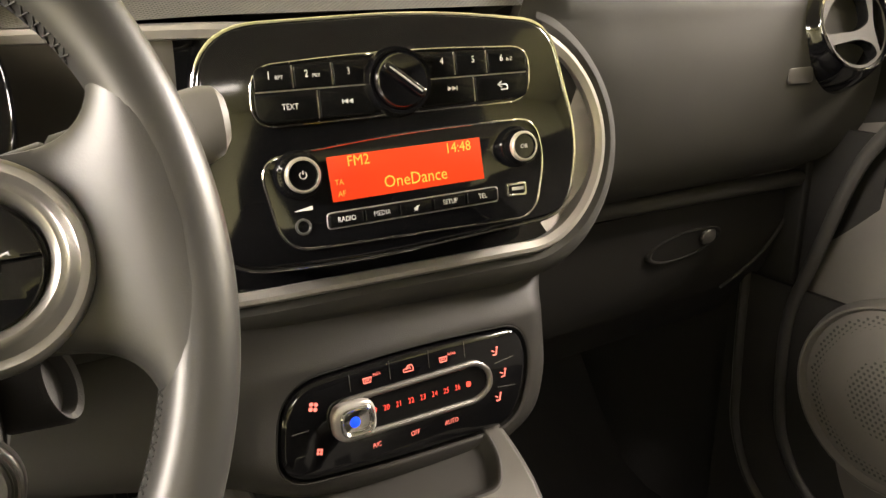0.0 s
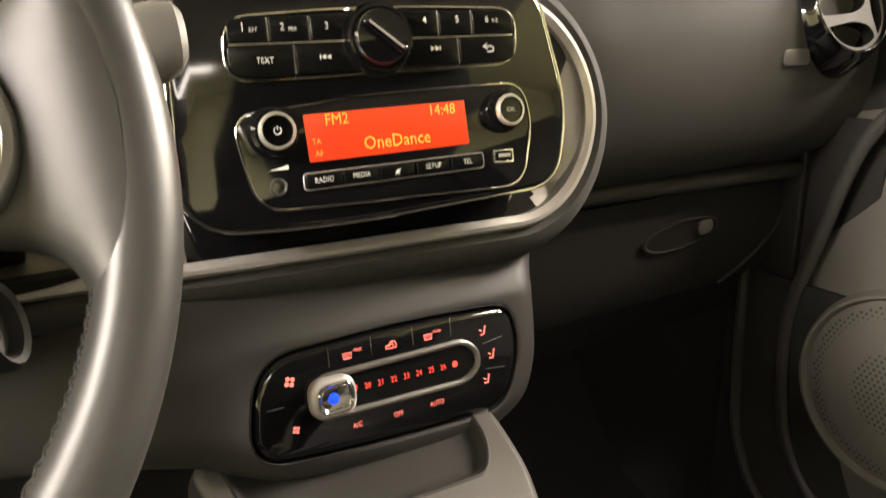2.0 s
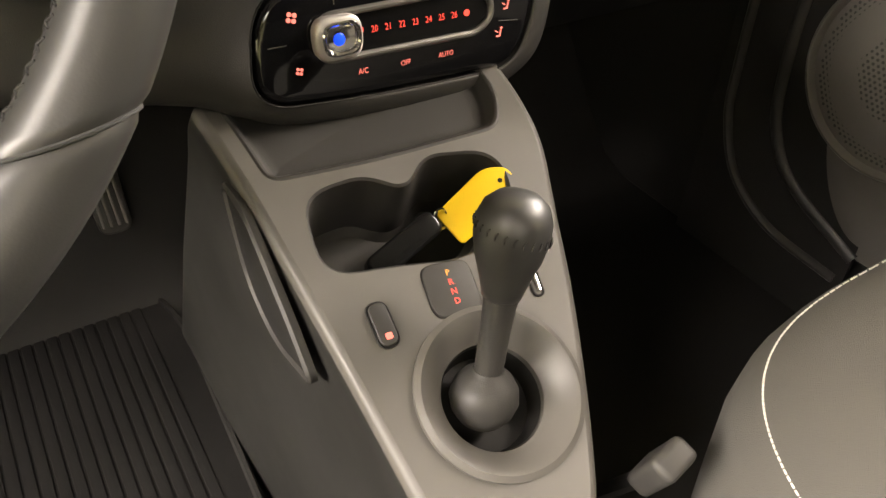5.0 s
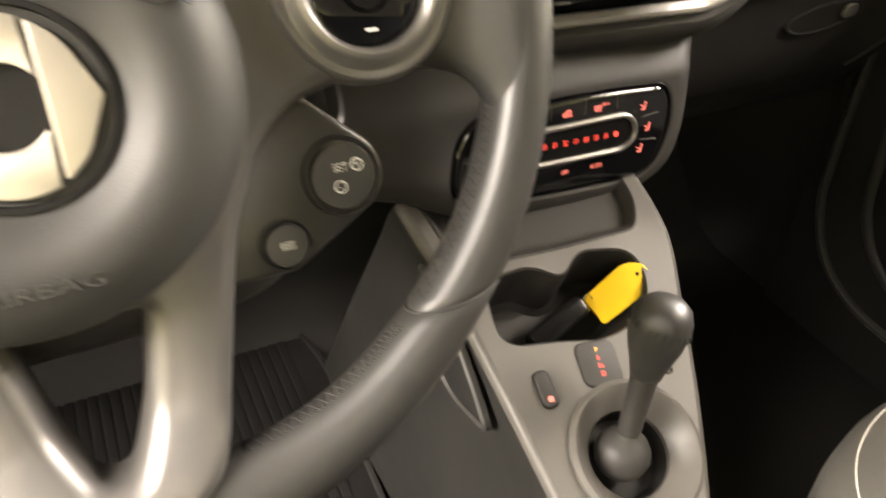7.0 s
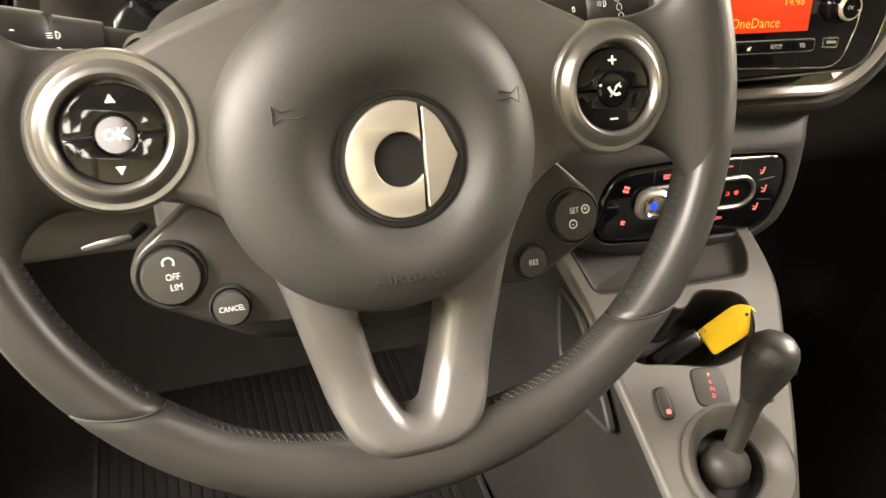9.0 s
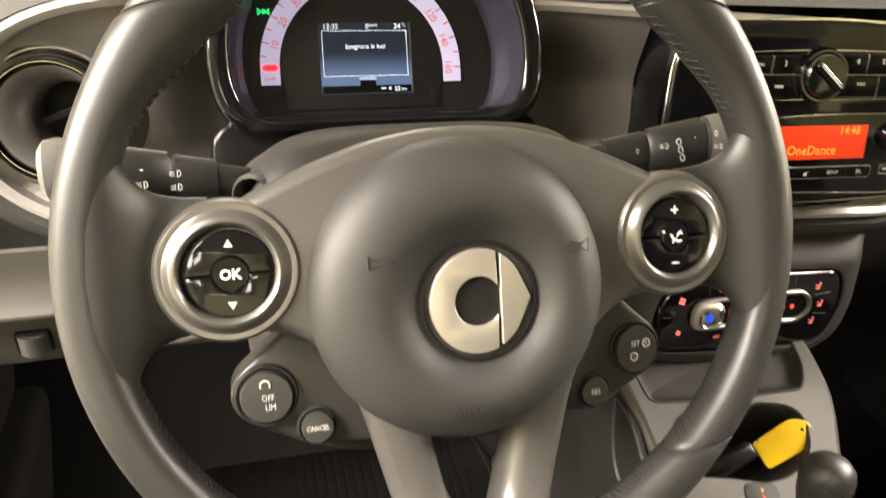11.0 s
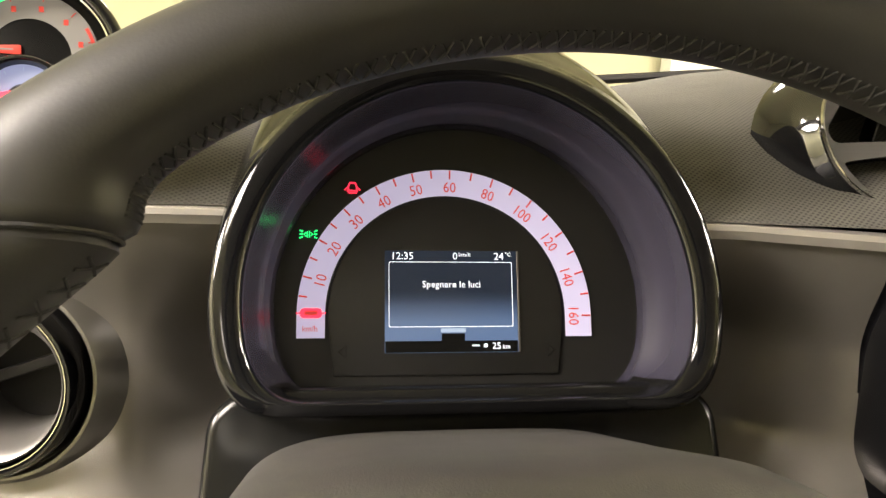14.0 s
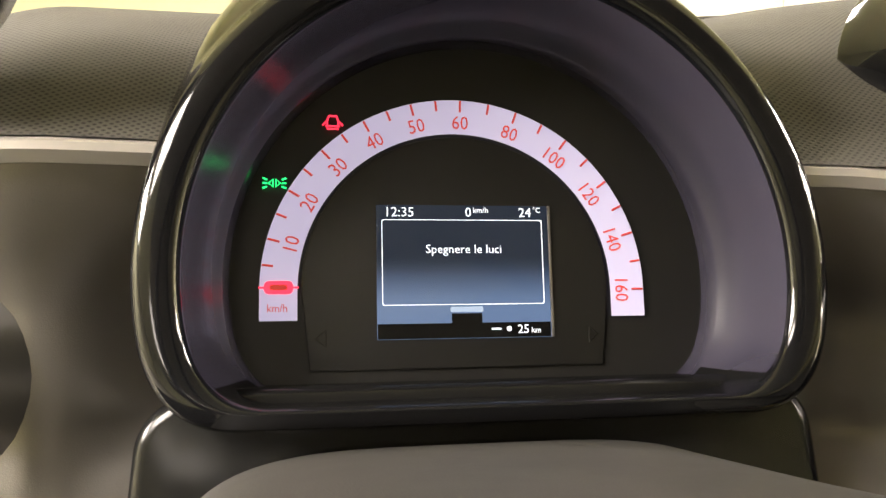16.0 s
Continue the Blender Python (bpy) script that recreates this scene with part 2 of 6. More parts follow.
def prism(pts, n0, n1, bevel=0.001, bm=None, bottom=True, dish=None):
    """A plate between the heights n0 and n1 with a rounded upper edge."""
    bm = bm or bmesh.new()
    s = 1 if n1 > n0 else -1
    loops = [[(x, y, n0) for x, y in pts]]
    if bevel:
        for a in (0, 30, 60, 90):
            d = bevel * (1 - math.cos(radians(a)))
            loops.append([(x, y, n1 - s * bevel * (1 - math.sin(radians(a)))) for x, y in inset(pts, d)])
    else:
        loops.append([(x, y, n1) for x, y in pts])
    rings = skin(bm, loops)
    bm.faces.new(rings[-1])
    if bottom:
        bm.faces.new(list(reversed(rings[0])))
    return bm


def band(outer, inner, n0, n1, bevel=0.0006, bm=None):
    """A frame between two outlines of equal count."""
    bm = bm or bmesh.new()
    lo = [[(x, y, n0) for x, y in outer], [(x, y, n1 - bevel) for x, y in outer], [(x, y, n1) for x, y in inset(outer, bevel)],
          [(x, y, n1) for x, y in inset(inner, -bevel)], [(x, y, n1 - bevel) for x, y in inner], [(x, y, n0) for x, y in inner]]
    skin(bm, lo)
    return bm


def lathe(profile, cx=0, cy=0, seg=48, bm=None, cap=True, ry=1.0):
    """Turns (radius, height) round the panel's normal."""
    bm = bm or bmesh.new()
    rings = skin(bm, [[(cx + r * math.cos(2 * math.pi * i / seg), cy + ry * r * math.sin(2 * math.pi * i / seg), h) for i in range(seg)] for r, h in profile])
    if cap:
        bm.faces.new(rings[0])
        bm.faces.new(rings[-1])
    return bm


def tube(path, radius, seg=10, closed=False, bm=None, squash=1.0):
    bm = bm or bmesh.new()
    path = [Vector(p) for p in path]
    k, loops, up = len(path), [], None
    for i, p in enumerate(path):
        a = path[i - 1] if (i or closed) else p
        b = path[(i + 1) % k] if (i < k - 1 or closed) else p
        t = (b - a).normalized()
        if up is None:
            up = Vector((0, 0, 1)) if abs(t.z) < 0.9 else Vector((1, 0, 0))
        side = t.cross(up).normalized()
        up = side.cross(t).normalized()
        r = radius[i] if isinstance(radius, (list, tuple)) else radius
        loops.append([p + side * (r * math.cos(2 * math.pi * j / seg)) + up * (r * squash * math.sin(2 * math.pi * j / seg)) for j in range(seg)])
    if closed:
        loops.append(loops[0])
    rings = skin(bm, loops)
    if closed:
        bmesh.ops.remove_doubles(bm, verts=bm.verts, dist=1e-7)
    else:
        bm.faces.new(rings[0])
        bm.faces.new(rings[-1])
    return bm


def sheet(fn, nu, nv, bm=None, thick=0.0):
    """A surface fn(s, t) with s and t from 0 to 1."""
    bm = bm or bmesh.new()
    g = [[bm.verts.new(fn(i / nu, j / nv)) for j in range(nv + 1)] for i in range(nu + 1)]
    for i in range(nu):
        for j in range(nv):
            bm.faces.new((g[i][j], g[i + 1][j], g[i + 1][j + 1], g[i][j + 1]))
    if thick:
        bmesh.ops.recalc_face_normals(bm, faces=bm.faces)
        bmesh.ops.solidify(bm, geom=bm.faces[:], thickness=thick)
    return bm


def box(x0, y0, z0, x1, y1, z1, bevel=0.003, bm=None):
    bm = bm or bmesh.new()
    made = bmesh.ops.create_cube(bm, size=1, matrix=Matrix.Translation(((x0 + x1) / 2, (y0 + y1) / 2, (z0 + z1) / 2)) @ Matrix.Diagonal((x1 - x0, y1 - y0, z1 - z0, 1)))
    if bevel:
        edges = list({e for v in made["verts"] for e in v.link_edges})
        bmesh.ops.bevel(bm, geom=edges, offset=bevel, segments=3, profile=0.5, affect="EDGES")
    return bm


def lettering(words, size, x, y, n, turn=0.0, squeeze=1.0, bold=0.0, bm=None):
    cu = bpy.data.curves.new("lettering", "FONT")
    cu.body, cu.size, cu.align_x, cu.align_y, cu.offset = words, size, "CENTER", "CENTER", bold
    cu.resolution_u = 2
    ob = new("lettering", cu)
    dg = bpy.context.evaluated_depsgraph_get()
    me = bpy.data.meshes.new_from_object(ob.evaluated_get(dg))
    me.transform(Matrix.Translation((x, y, n)) @ Matrix.Rotation(turn, 4, "Z") @ Matrix.Diagonal((squeeze, 1, 1, 1)))
    bm = bm or bmesh.new()
    bm.from_mesh(me)
    bpy.data.objects.remove(ob)
    bpy.data.curves.remove(cu)
    bpy.data.meshes.remove(me)
    return bm


def dense(pts, step):
    out = []
    for i, p in enumerate(pts):
        a, b = Vector(p), Vector(pts[(i + 1) % len(pts)])
        k = max(1, int((b - a).length / step))
        out += [tuple(a.lerp(b, j / k)) for j in range(k)]
    return out


def smooth01(t):
    t = max(0.0, min(1.0, t))
    return t * t * (3 - 2 * t)


def curve_at(knots, t):
    """Smooth way through knots (t, value...), Catmull-Rom."""
    k = len(knots)
    i = 0
    while i < k - 2 and t > knots[i + 1][0]:
        i += 1
    a, b = knots[i], knots[i + 1]
    s = max(0.0, min(1.0, (t - a[0]) / (b[0] - a[0])))
    pa, pb = knots[max(0, i - 1)], knots[min(k - 1, i + 2)]
    out = []
    for c in range(1, len(a)):
        h = b[0] - a[0]
        m0 = (b[c] - pa[c]) / (b[0] - pa[0]) * h if b[0] > pa[0] else 0
        m1 = (pb[c] - a[c]) / (pb[0] - a[0]) * h
        out.append((2 * s**3 - 3 * s**2 + 1) * a[c] + (s**3 - 2 * s**2 + s) * m0 + (3 * s**2 - 2 * s**3) * b[c] + (s**3 - s**2) * m1)
    return out[0] if len(out) == 1 else out

# ---- showroom round the car ----
part("showroom_floor", box(-7, -7, -0.42, 7, 9, -0.40, 0), "tile")
tagged(bpy.data.objects["showroom_floor"], "pale polished showroom floor", "floor", kind="structure")
for nm, dims in (("wall_north", (-7, 9, -0.4, 7, 9.2, 2.9)), ("wall_south", (-7, -7.2, -0.4, 7, -7, 2.9)), ("wall_west", (-7.2, -7, -0.4, -7, 9, 2.9)), ("wall_east", (7, -7, -0.4, 7.2, 9, 2.9))):
    tagged(part(nm, box(*dims, 0), "wall"), "plain cream showroom wall", "wall", kind="structure")
tagged(part("ceiling", box(-7.2, -7.2, 2.9, 7.2, 9.2, 3.0, 0), "wall"), "plain cream showroom ceiling", "ceiling", kind="structure")

# ---- car shell ----
shell = thing("car_shell", "dark car body shell with open windows and pale headlining", "car body")
part("underbody", box(-0.5, -1.1, -0.12, 1.14, 0.95, -0.02, 0.01), "black", shell)
part("roof", sheet(lambda s, t: (-0.42 + 1.44 * s, -1.1 + 1.35 * t, 1.16 + 0.05 * math.sin(math.pi * s) - 0.06 * t * t), 16, 12, thick=-0.02), "head", shell, "pale grey headlining")
part("rear_wall", box(-0.42, -1.14, -0.02, 1.02, -1.1, 0.62, 0.01), "black", shell)
# unseen; closes the passenger half so the radio's left side reflects nothing bright
part("rear_light_block", box(0.16, -1.14, 0.62, 1.02, -1.1, 1.16, 0.01), "black", shell)
part("rear_pillar", box(-0.42, -1.14, 0.62, -0.36, -1.1, 1.16, 0.01), "head", shell, "pale trimmed rear pillar")
part("firewall", sheet(lambda s, t: (-0.46 + 1.52 * s, 0.72 + 0.06 * t, -0.02 + 0.715 * t), 4, 6, thick=0.02), "black", shell)
for sx, nm in ((-0.46, "windscreen_pillar"), (1.06, "windscreen_pillar")):
    k = -1 if sx < 0.3 else 1
    part(nm, tube([(sx + k * 0.02, 0.62, 0.72), (sx - k * 0.01, 0.45, 0.93), (sx - k * 0.05, 0.2, 1.13)], 0.035, 10), "head", shell, "pale trimmed windscreen pillar")
part("bonnet", sheet(lambda s, t: (-0.5 + 1.64 * s, 0.80 + 0.7 * t, 0.70 - 0.05 * (2 * s - 1) ** 2 - 0.22 * t * t), 16, 8, thick=-0.01), "paint", shell, "pale painted bonnet")
# unseen panel, added to keep the left lamps off the floor
part("floor_shade_door", box(-0.50, -1.1, 0.0, -0.47, 0.10, 0.50, 0.01), "black", shell, "dark driver's door panel, added unseen to shade the floor")
part("scuttle", box(-0.48, 0.66, 0.70, 1.08, 0.80, 0.722, 0.01), "black", shell)

# ---- dashboard ----
dash = thing("dashboard", "dark soft-touch dashboard with perforated fabric top and silver trim loop", "dashboard")


def tidy(ring):
    out = []
    for p in ring:
        if not out or math.hypot(p[0] - out[-1][0], p[1] - out[-1][1]) > 1e-5:
            out.append(p)
    if math.hypot(out[0][0] - out[-1][0], out[0][1] - out[-1][1]) < 1e-5:
        out.pop()
    return out


def arch(w, top, bot, flat=0.72, shift=0.003):
    """Hood outline: a round top, tucked-in lower corners and a straight foot."""
    cv = top - w
    pts = []
    for i in range(73):
        a = radians(-10 + 200 * i / 72)
        pts.append((shift + w * math.cos(a), cv + w * math.sin(a)))
    y0 = cv - w * math.sin(radians(10))
    x0 = w * math.cos(radians(10))
    xc = x0 - (y0 - bot) * math.tan(radians(10))
    a, c, e = Vector((-x0, y0)), Vector((-xc, bot)), Vector((-w * flat, bot))
    left = []
    for i in range(1, 19):
        t = i / 18
        p = (1 - t) ** 2 * a + 2 * (1 - t) * t * c + t * t * e
        left.append((p.x, p.y))
    foot = [(-w * flat + 2 * w * flat * i / 12, bot) for i in range(1, 12)]
    pts += [(shift + x, y) for x, y in left] + [(shift + x, y) for x, y in foot] + [(shift - x, y) for x, y in reversed(left)]
    return pts


A0 = arch(0.1245, 0.0785, -0.0965)


def inside(ring, x, y):
    hit = False
    for i, (x1, y1) in enumerate(ring):
        x0, y0 = ring[i - 1]
        if (y0 > y) != (y1 > y) and x < x0 + (y - y0) / (y1 - y0) * (x1 - x0):
            hit = not hit
    return hit


TO_CLUSTER = CLUSTER.inverted()


def in_hood(p, low=-0.055):
    q = TO_CLUSTER @ p
    return low < q.z < 0.085 and inside(A0, q.x, q.y)


TOP = [(0, 0.70, 0.738), (0.2, 0.58, 0.749), (0.42, 0.45, 0.755), (0.62, 0.37, 0.749), (0.8, 0.315, 0.735), (0.93, 0.287, 0.718), (1.0, 0.278, 0.706)]
TOP_LOOP = TOP[:4] + [(0.8, 0.315, 0.738), (0.93, 0.284, 0.726), (1.0, 0.2615, 0.7165)]
SIDE = [(0, 0.278, 0.706), (0.25, 0.266, 0.66), (0.5, 0.268, 0.61), (0.75, 0.286, 0.565), (1.0, 0.325, 0.538)]


def bend(u):
    """The loop runs deeper round the instruments."""
    return -0.022 * smooth01((0.17 - u) / 0.13) * smooth01((u + 0.30) / 0.13)


def shift_y(x):
    return -0.0875 * (min(x, 0.55) - 0.1)


def end_drop(u):
    """How far the loop's top falls towards its rounded left end."""
    k = min(0.95, max(0.0, (-0.24 - u) / 0.153))
    return 0.091 * (1 - (1 - k ** 2.3) ** (1 / 2.3))


def dash_top(s, t):
    x = -0.42 + 1.36 * s
    y, z = curve_at(TOP, t)
    ya, za = curve_at(TOP_LOOP, t)
    w = smooth01((0.56 - x) / 0.1)
    y, z = y + (ya - y) * w, z + (za - z) * w
    k = smooth01((t - 0.55) / 0.45) * w
    y, z = y - bend(x - 0.1) * 0.97 * k, z + bend(x - 0.1) * 0.2 * k
    k = smooth01((t - 0.5) / 0.5)
    z -= end_drop(x - 0.1) * k + 0.105 * smooth01((-0.19 - x) / 0.2) * (1 - k)
    end = max(0.0, (abs(x - 0.26) - 0.6) / 0.15)
    hump = 0.034 * math.exp(-((x - 0.34) / 0.13) ** 2) * smooth01((0.85 - t) / 0.4)
    return (x, y + shift_y(x), z + hump - 0.02 * min(1, end) ** 2)


def cut(bm, inside):
    bmesh.ops.delete(bm, geom=[f for f in bm.faces if inside(f.calc_center_median())], context="FACES")
    return bm


top_bm = cut(sheet(dash_top, 260, 72), in_hood)
part("top_pad", top_bm, "fabric", dash, "perforated dark fabric dashboard top")


def fascia(s, t):
    """Flows from the dashboard top down to the passenger's knees."""
    x = 0.47 + 0.47 * s
    if t < 0.25:
        px, py, pz = dash_top((x + 0.42) / 1.36, 0.72 + 0.28 * t / 0.25)
        return (px, py, pz + 0.0015 * smooth01((x - 0.5) / 0.05))
    k = (t - 0.25) / 0.75
    px, py, pz = dash_top((x + 0.42) / 1.36, 1.0)
    y, z = curve_at(SIDE, k)
    w = (1 - k) ** 2 * smooth01((x - 0.55) / 0.07)
    return (x, y + shift_y(x) + (py - SIDE[0][1] - shift_y(x)) * w, z + (pz + 0.0015 - SIDE[0][2]) * w)


part("passenger_fascia", sheet(fascia, 40, 40, thick=-0.01), "soft", dash, "smooth dark passenger-side fascia", smooth=60)
part("fascia_lip", tube([(0.50 + 0.42 * i / 12, 0.2765 + shift_y(0.50 + 0.42 * i / 12) * 0.15, 0.5325 - 0.012 * i / 12) for i in range(13)], 0.009, 12), "plastic", dash, "rounded lip under the fascia")


END = [(0.357 + 0.0765 * math.copysign(abs(math.cos(a)) ** 1.04, math.cos(a)), -0.007 + 0.085 * math.copysign(abs(math.sin(a)) ** 1.04, math.sin(a))) for a in [radians(-90 + 180 * i / 40) for i in range(41)]]
LEFT = [(-0.24 - 0.153 * abs(math.cos(a)) ** (2 / 2.3), -0.002 + 0.091 * math.copysign(abs(math.sin(a)) ** (2 / 2.3), math.sin(a))) for a in [radians(90 - 180 * i / 60) for i in range(61)]]
LOOP_OUT = tidy(dense(LEFT[31:] + END + [(0.2, 0.083), (0.05, 0.090)] + LEFT[:31], 0.004))
loop_in = inset(LOOP_OUT, 0.0095)


def bent(bm):
    for v in bm.verts:
        v.co.z += bend(v.co.x)
    return bm


pod = thing("driver_pod", "dark instrument surround framed by a matt silver loop", "trim panel", LOOP)
trim_bm = bmesh.new()
skin(trim_bm, [[(x, y, -0.014) for x, y in LOOP_OUT], [(x, y, -0.002) for x, y in LOOP_OUT], [(x, y, 0.0015) for x, y in inset(LOOP_OUT, 0.002)],
               [(x, y, 0.002) for x, y in inset(LOOP_OUT, 0.005)], [(x, y, -0.001) for x, y in loop_in], [(x, y, -0.02) for x, y in loop_in]])
part("loop_trim", cut(bent(trim_bm), lambda c: in_hood(LOOP @ c)), "silver", pod, "matt silver trim loop")
sh = bmesh.new()
skin(sh, [[(x, y, n) for x, y in inset(LOOP_OUT, -d)] for d, n in ((0.0, -0.006), (0.006, -0.002), (0.012, -0.004), (0.02, -0.014), (0.025, -0.03), (0.027, -0.06), (0.024, -0.12))])
part("pod_shell", cut(bent(sh), lambda c: in_hood(LOOP @ c) or (c.y > 0.0 and -0.42 < c.x < 0.385) or (c.y > 0.03 and c.x < 0)), "soft", pod, "soft rounded pod edge")


def pod_depth(u, v):
    e = min(0.091 - abs(v + 0.003), u + 0.395, 0.431 - u)
    w = smooth01((u + 0.27) / 0.06) * (1 - 0.75 * smooth01((u - 0.03) / 0.1))
    return -0.004 - (0.02 + 0.032 * w) * smooth01(e / 0.07) + bend(u)


def pod_face(s, t):
    # rings that shrink from the loop to the middle line
    k = len(loop_in)
    i = int(round(s * k)) % k
    x, y = loop_in[i]
    cx, cy = max(-0.32, min(0.35, x)), -0.003
    px, py = x + (cx - x) * t, y + (cy - y) * t
    return (px, py, pod_depth(px, py))


def face_cut(c):
    return in_hood(LOOP @ c) or (-0.165 < c.x < -0.025 and -0.07 < c.y < -0.02) or math.hypot(c.x + 0.33, c.y + 0.002) < 0.044


def seamless(bm):
    bmesh.ops.remove_doubles(bm, verts=bm.verts, dist=3e-4)
    bmesh.ops.reverse_faces(bm, faces=bm.faces)
    return bm


# beyond x 0.376 this grey stands for light reflected in the recess's right end
part("inner_face", cut(seamless(sheet(pod_face, len(loop_in), 40)), lambda c: face_cut(c) or 0.128 < c.x < 0.376), "face", pod, "satin dark grey inner face")
part("radio_recess", cut(seamless(sheet(pod_face, len(loop_in), 40)), lambda c: not 0.128 < c.x < 0.376), "gloss", pod, "glossy black recess round the radio")

# knee panel under the pod on the driver's side
KNEE = [(0, 0.215, 0.548), (0.2, 0.214, 0.522), (0.3, 0.208, 0.507), (0.36, 0.202, 0.5), (0.44, 0.207, 0.494), (0.52, 0.214, 0.49), (0.85, 0.224, 0.448), (0.93, 0.232, 0.438), (1.0, 0.262, 0.434)]


def knee(s, t):
    y, z = curve_at(KNEE, t)
    return (-0.42 + 0.33 * s, y + 0.012 * math.sin(1.6 * s), z + 0.01 * (0.4 - 0.53 * s))


part("knee_bolster", sheet(lambda s, t: (-0.09 + 0.30 * s, 0.235 + 0.05 * t, 0.548 - 0.10 * t), 10, 8, thick=-0.006), "lowtrim", dash)
part("knee_panel", sheet(knee, 32, 40, thick=-0.006), "lining", dash, "grey lower knee panel")
for sx in (-0.262, -0.229):
    rk = thing("rocker_switch", "small satin grey rocker switch in the knee panel", "switch", plane_at(sx, 0.2245, 0.468, -12, 3), "knee panel switches")
    part("bezel", band(rounded([(-0.0125, -0.0115), (0.0125, -0.0115), (0.0125, 0.0115), (-0.0125, 0.0115)], 0.004), rounded([(-0.0105, -0.01), (0.0105, -0.01), (0.0105, 0.01), (-0.0105, 0.01)], 0.003), -0.004, 0.001, 0.0005), "black", rk)
    part("rocker", sheet(lambda s, t: (-0.0088 + 0.0176 * s, -0.0095 + 0.019 * t, -0.001 + 0.005 * math.sin(math.pi * s) ** 0.6 - 0.002 * t), 14, 8, thick=-0.003), "trim", rk, "satin grey rocker")
lv_ = thing("adjuster_lever", "small silver steering adjuster lever under the column", "lever", plane_at(-0.147, 0.215, 0.467, 0, 0))
part("grip", tube([(-0.018, -0.004, 0), (-0.008, 0.0, 0.004), (0.006, 0.003, 0.006), (0.016, 0.002, 0.002)], [0.002, 0.0035, 0.004, 0.003], 12, squash=0.6), "trim", lv_)
part("pivot", tube([(0.014, 0.002, 0.002), (0.024, 0.0, -0.014)], 0.004, 10), "black", lv_)
part("side_post", sheet(lambda s, t: (-0.43 + 0.10 * s - 0.02 * t, 0.20 + 0.05 * s - 0.05 * t * t, 0.46 - 0.42 * t), 12, 16, thick=-0.01), "plastic", dash, "grey lower side trim")
part("knee_underside", sheet(lambda s, t: (-0.42 + 0.66 * s, 0.375 + 0.3 * t, 0.415 + 0.1 * t), 6, 6, thick=-0.006), "black", dash)
part("glovebox_shelf", sheet(lambda s, t: (0.44 + 0.5 * s, 0.275 + 0.03 * t, 0.531 - 0.012 * t), 12, 4, thick=-0.006), "plastic", dash)
LID = [(0, 0.292, 0.522), (0.35, 0.288, 0.465), (0.7, 0.305, 0.40), (1.0, 0.36, 0.33)]


def lid(x0, x1, off=0.0):
    def fn(s, t):
        y, z = curve_at(LID, t)
        return (x0 + (x1 - x0) * s, y - off, z)
    return fn


part("lower_panel", sheet(lid(0.44, 0.92), 24, 12, thick=-0.006), "lowtrim", dash, "dark lower passenger panel")
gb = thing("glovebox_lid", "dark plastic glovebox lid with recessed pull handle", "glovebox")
part("lid_panel", sheet(lambda s, t: lid(0.46 + 0.02 * t, 0.898 - 0.085 * t ** 2.2, 0.005)(s, 0.06 + 0.66 * t), 24, 14, thick=-0.008), "lowtrim", gb)
# lighter plastic than the lid, so the lit right edge is in its colour
part("lid_edge", tube([lid(0.0, 0.898 - 0.085 * (i / 20) ** 2.2, 0.006)(1, 0.06 + 0.66 * i / 20) for i in range(21)], 0.0022, 8), "plastic", gb, "rounded lid edge, lightened as if catching light")
part("handle_recess", lathe([(1.0, 0.0), (0.97, 0.002), (0.9, 0.0025), (0.84, 0.001), (0.8, -0.004)], 0, 0, 40, cap=False), "lowtrim", gb, "rounded oval handle surround", m=plane_at(0.723, 0.2815, 0.470, -4, 0) @ pose(0, 0, 0, 0, 0, 5) @ Matrix.Diagonal((0.056, 0.0155, 1, 1)))
# flat black disc stands for the shaded hollow of the handle
part("handle_cup", prism(ellipse(0, 0, 0.047, 0.0125, n=40), 0, 0.0008, 0), "black", gb, m=plane_at(0.723, 0.2815, 0.470, -4, 0) @ pose(0, 0, 0, 0, 0, 5))
# pale piece draws the bright reflection at the handle's right end
part("pull_glint", prism(ellipse(0.034, 0.001, 0.011, 0.008, n=24, p=2.6), 0.0008, 0.004, 0.002), "trim", gb, "pale piece standing for the glint in the handle", m=plane_at(0.723, 0.2815, 0.470, -4, 0) @ pose(0, 0, 0, 0, 0, 5))
lbl = thing("airbag_label", "small pale grey airbag plaque on the fascia", "label", plane_at(0.783, 0.2146, 0.645, 8, -2))
part("plaque", prism(rrect(0, 0, 0.034, 0.0145, 0.005), -0.004, 0.0012, 0.0006), "trim", lbl)


# air vents
WEB_HOLES = (
    rounded([(-0.88, -0.02), (-0.52, 0.52), (0.05, 0.78), (0.42, 0.62), (0.46, 0.05), (0.08, -0.14), (-0.80, -0.19)], [0.1, 0.3, 0.3, 0.2, 0.25, 0.4, 0.1], 5),
    rounded([(0.63, 0.58), (0.83, 0.36), (0.86, -0.28), (0.64, -0.62), (0.53, 0.0)], [0.08, 0.2, 0.3, 0.08, 0.3], 5),
    rounded([(-0.72, -0.42), (0.08, -0.30), (0.46, -0.42), (0.56, -0.66), (0.1, -0.89), (-0.42, -0.78)], [0.1, 0.4, 0.15, 0.12, 0.4, 0.3], 5),
)


def plate_with_holes(outer, holes_, n):
    bm = bmesh.new()
    for ring in (outer, *holes_):
        vs = [bm.verts.new((x, y, n)) for x, y in ring]
        for i in range(len(vs)):
            if vs[i] != vs[(i + 1) % len(vs)]:
                bm.edges.new((vs[i], vs[(i + 1) % len(vs)]))
    bmesh.ops.triangle_fill(bm, edges=bm.edges[:], use_beauty=True)
    return bm


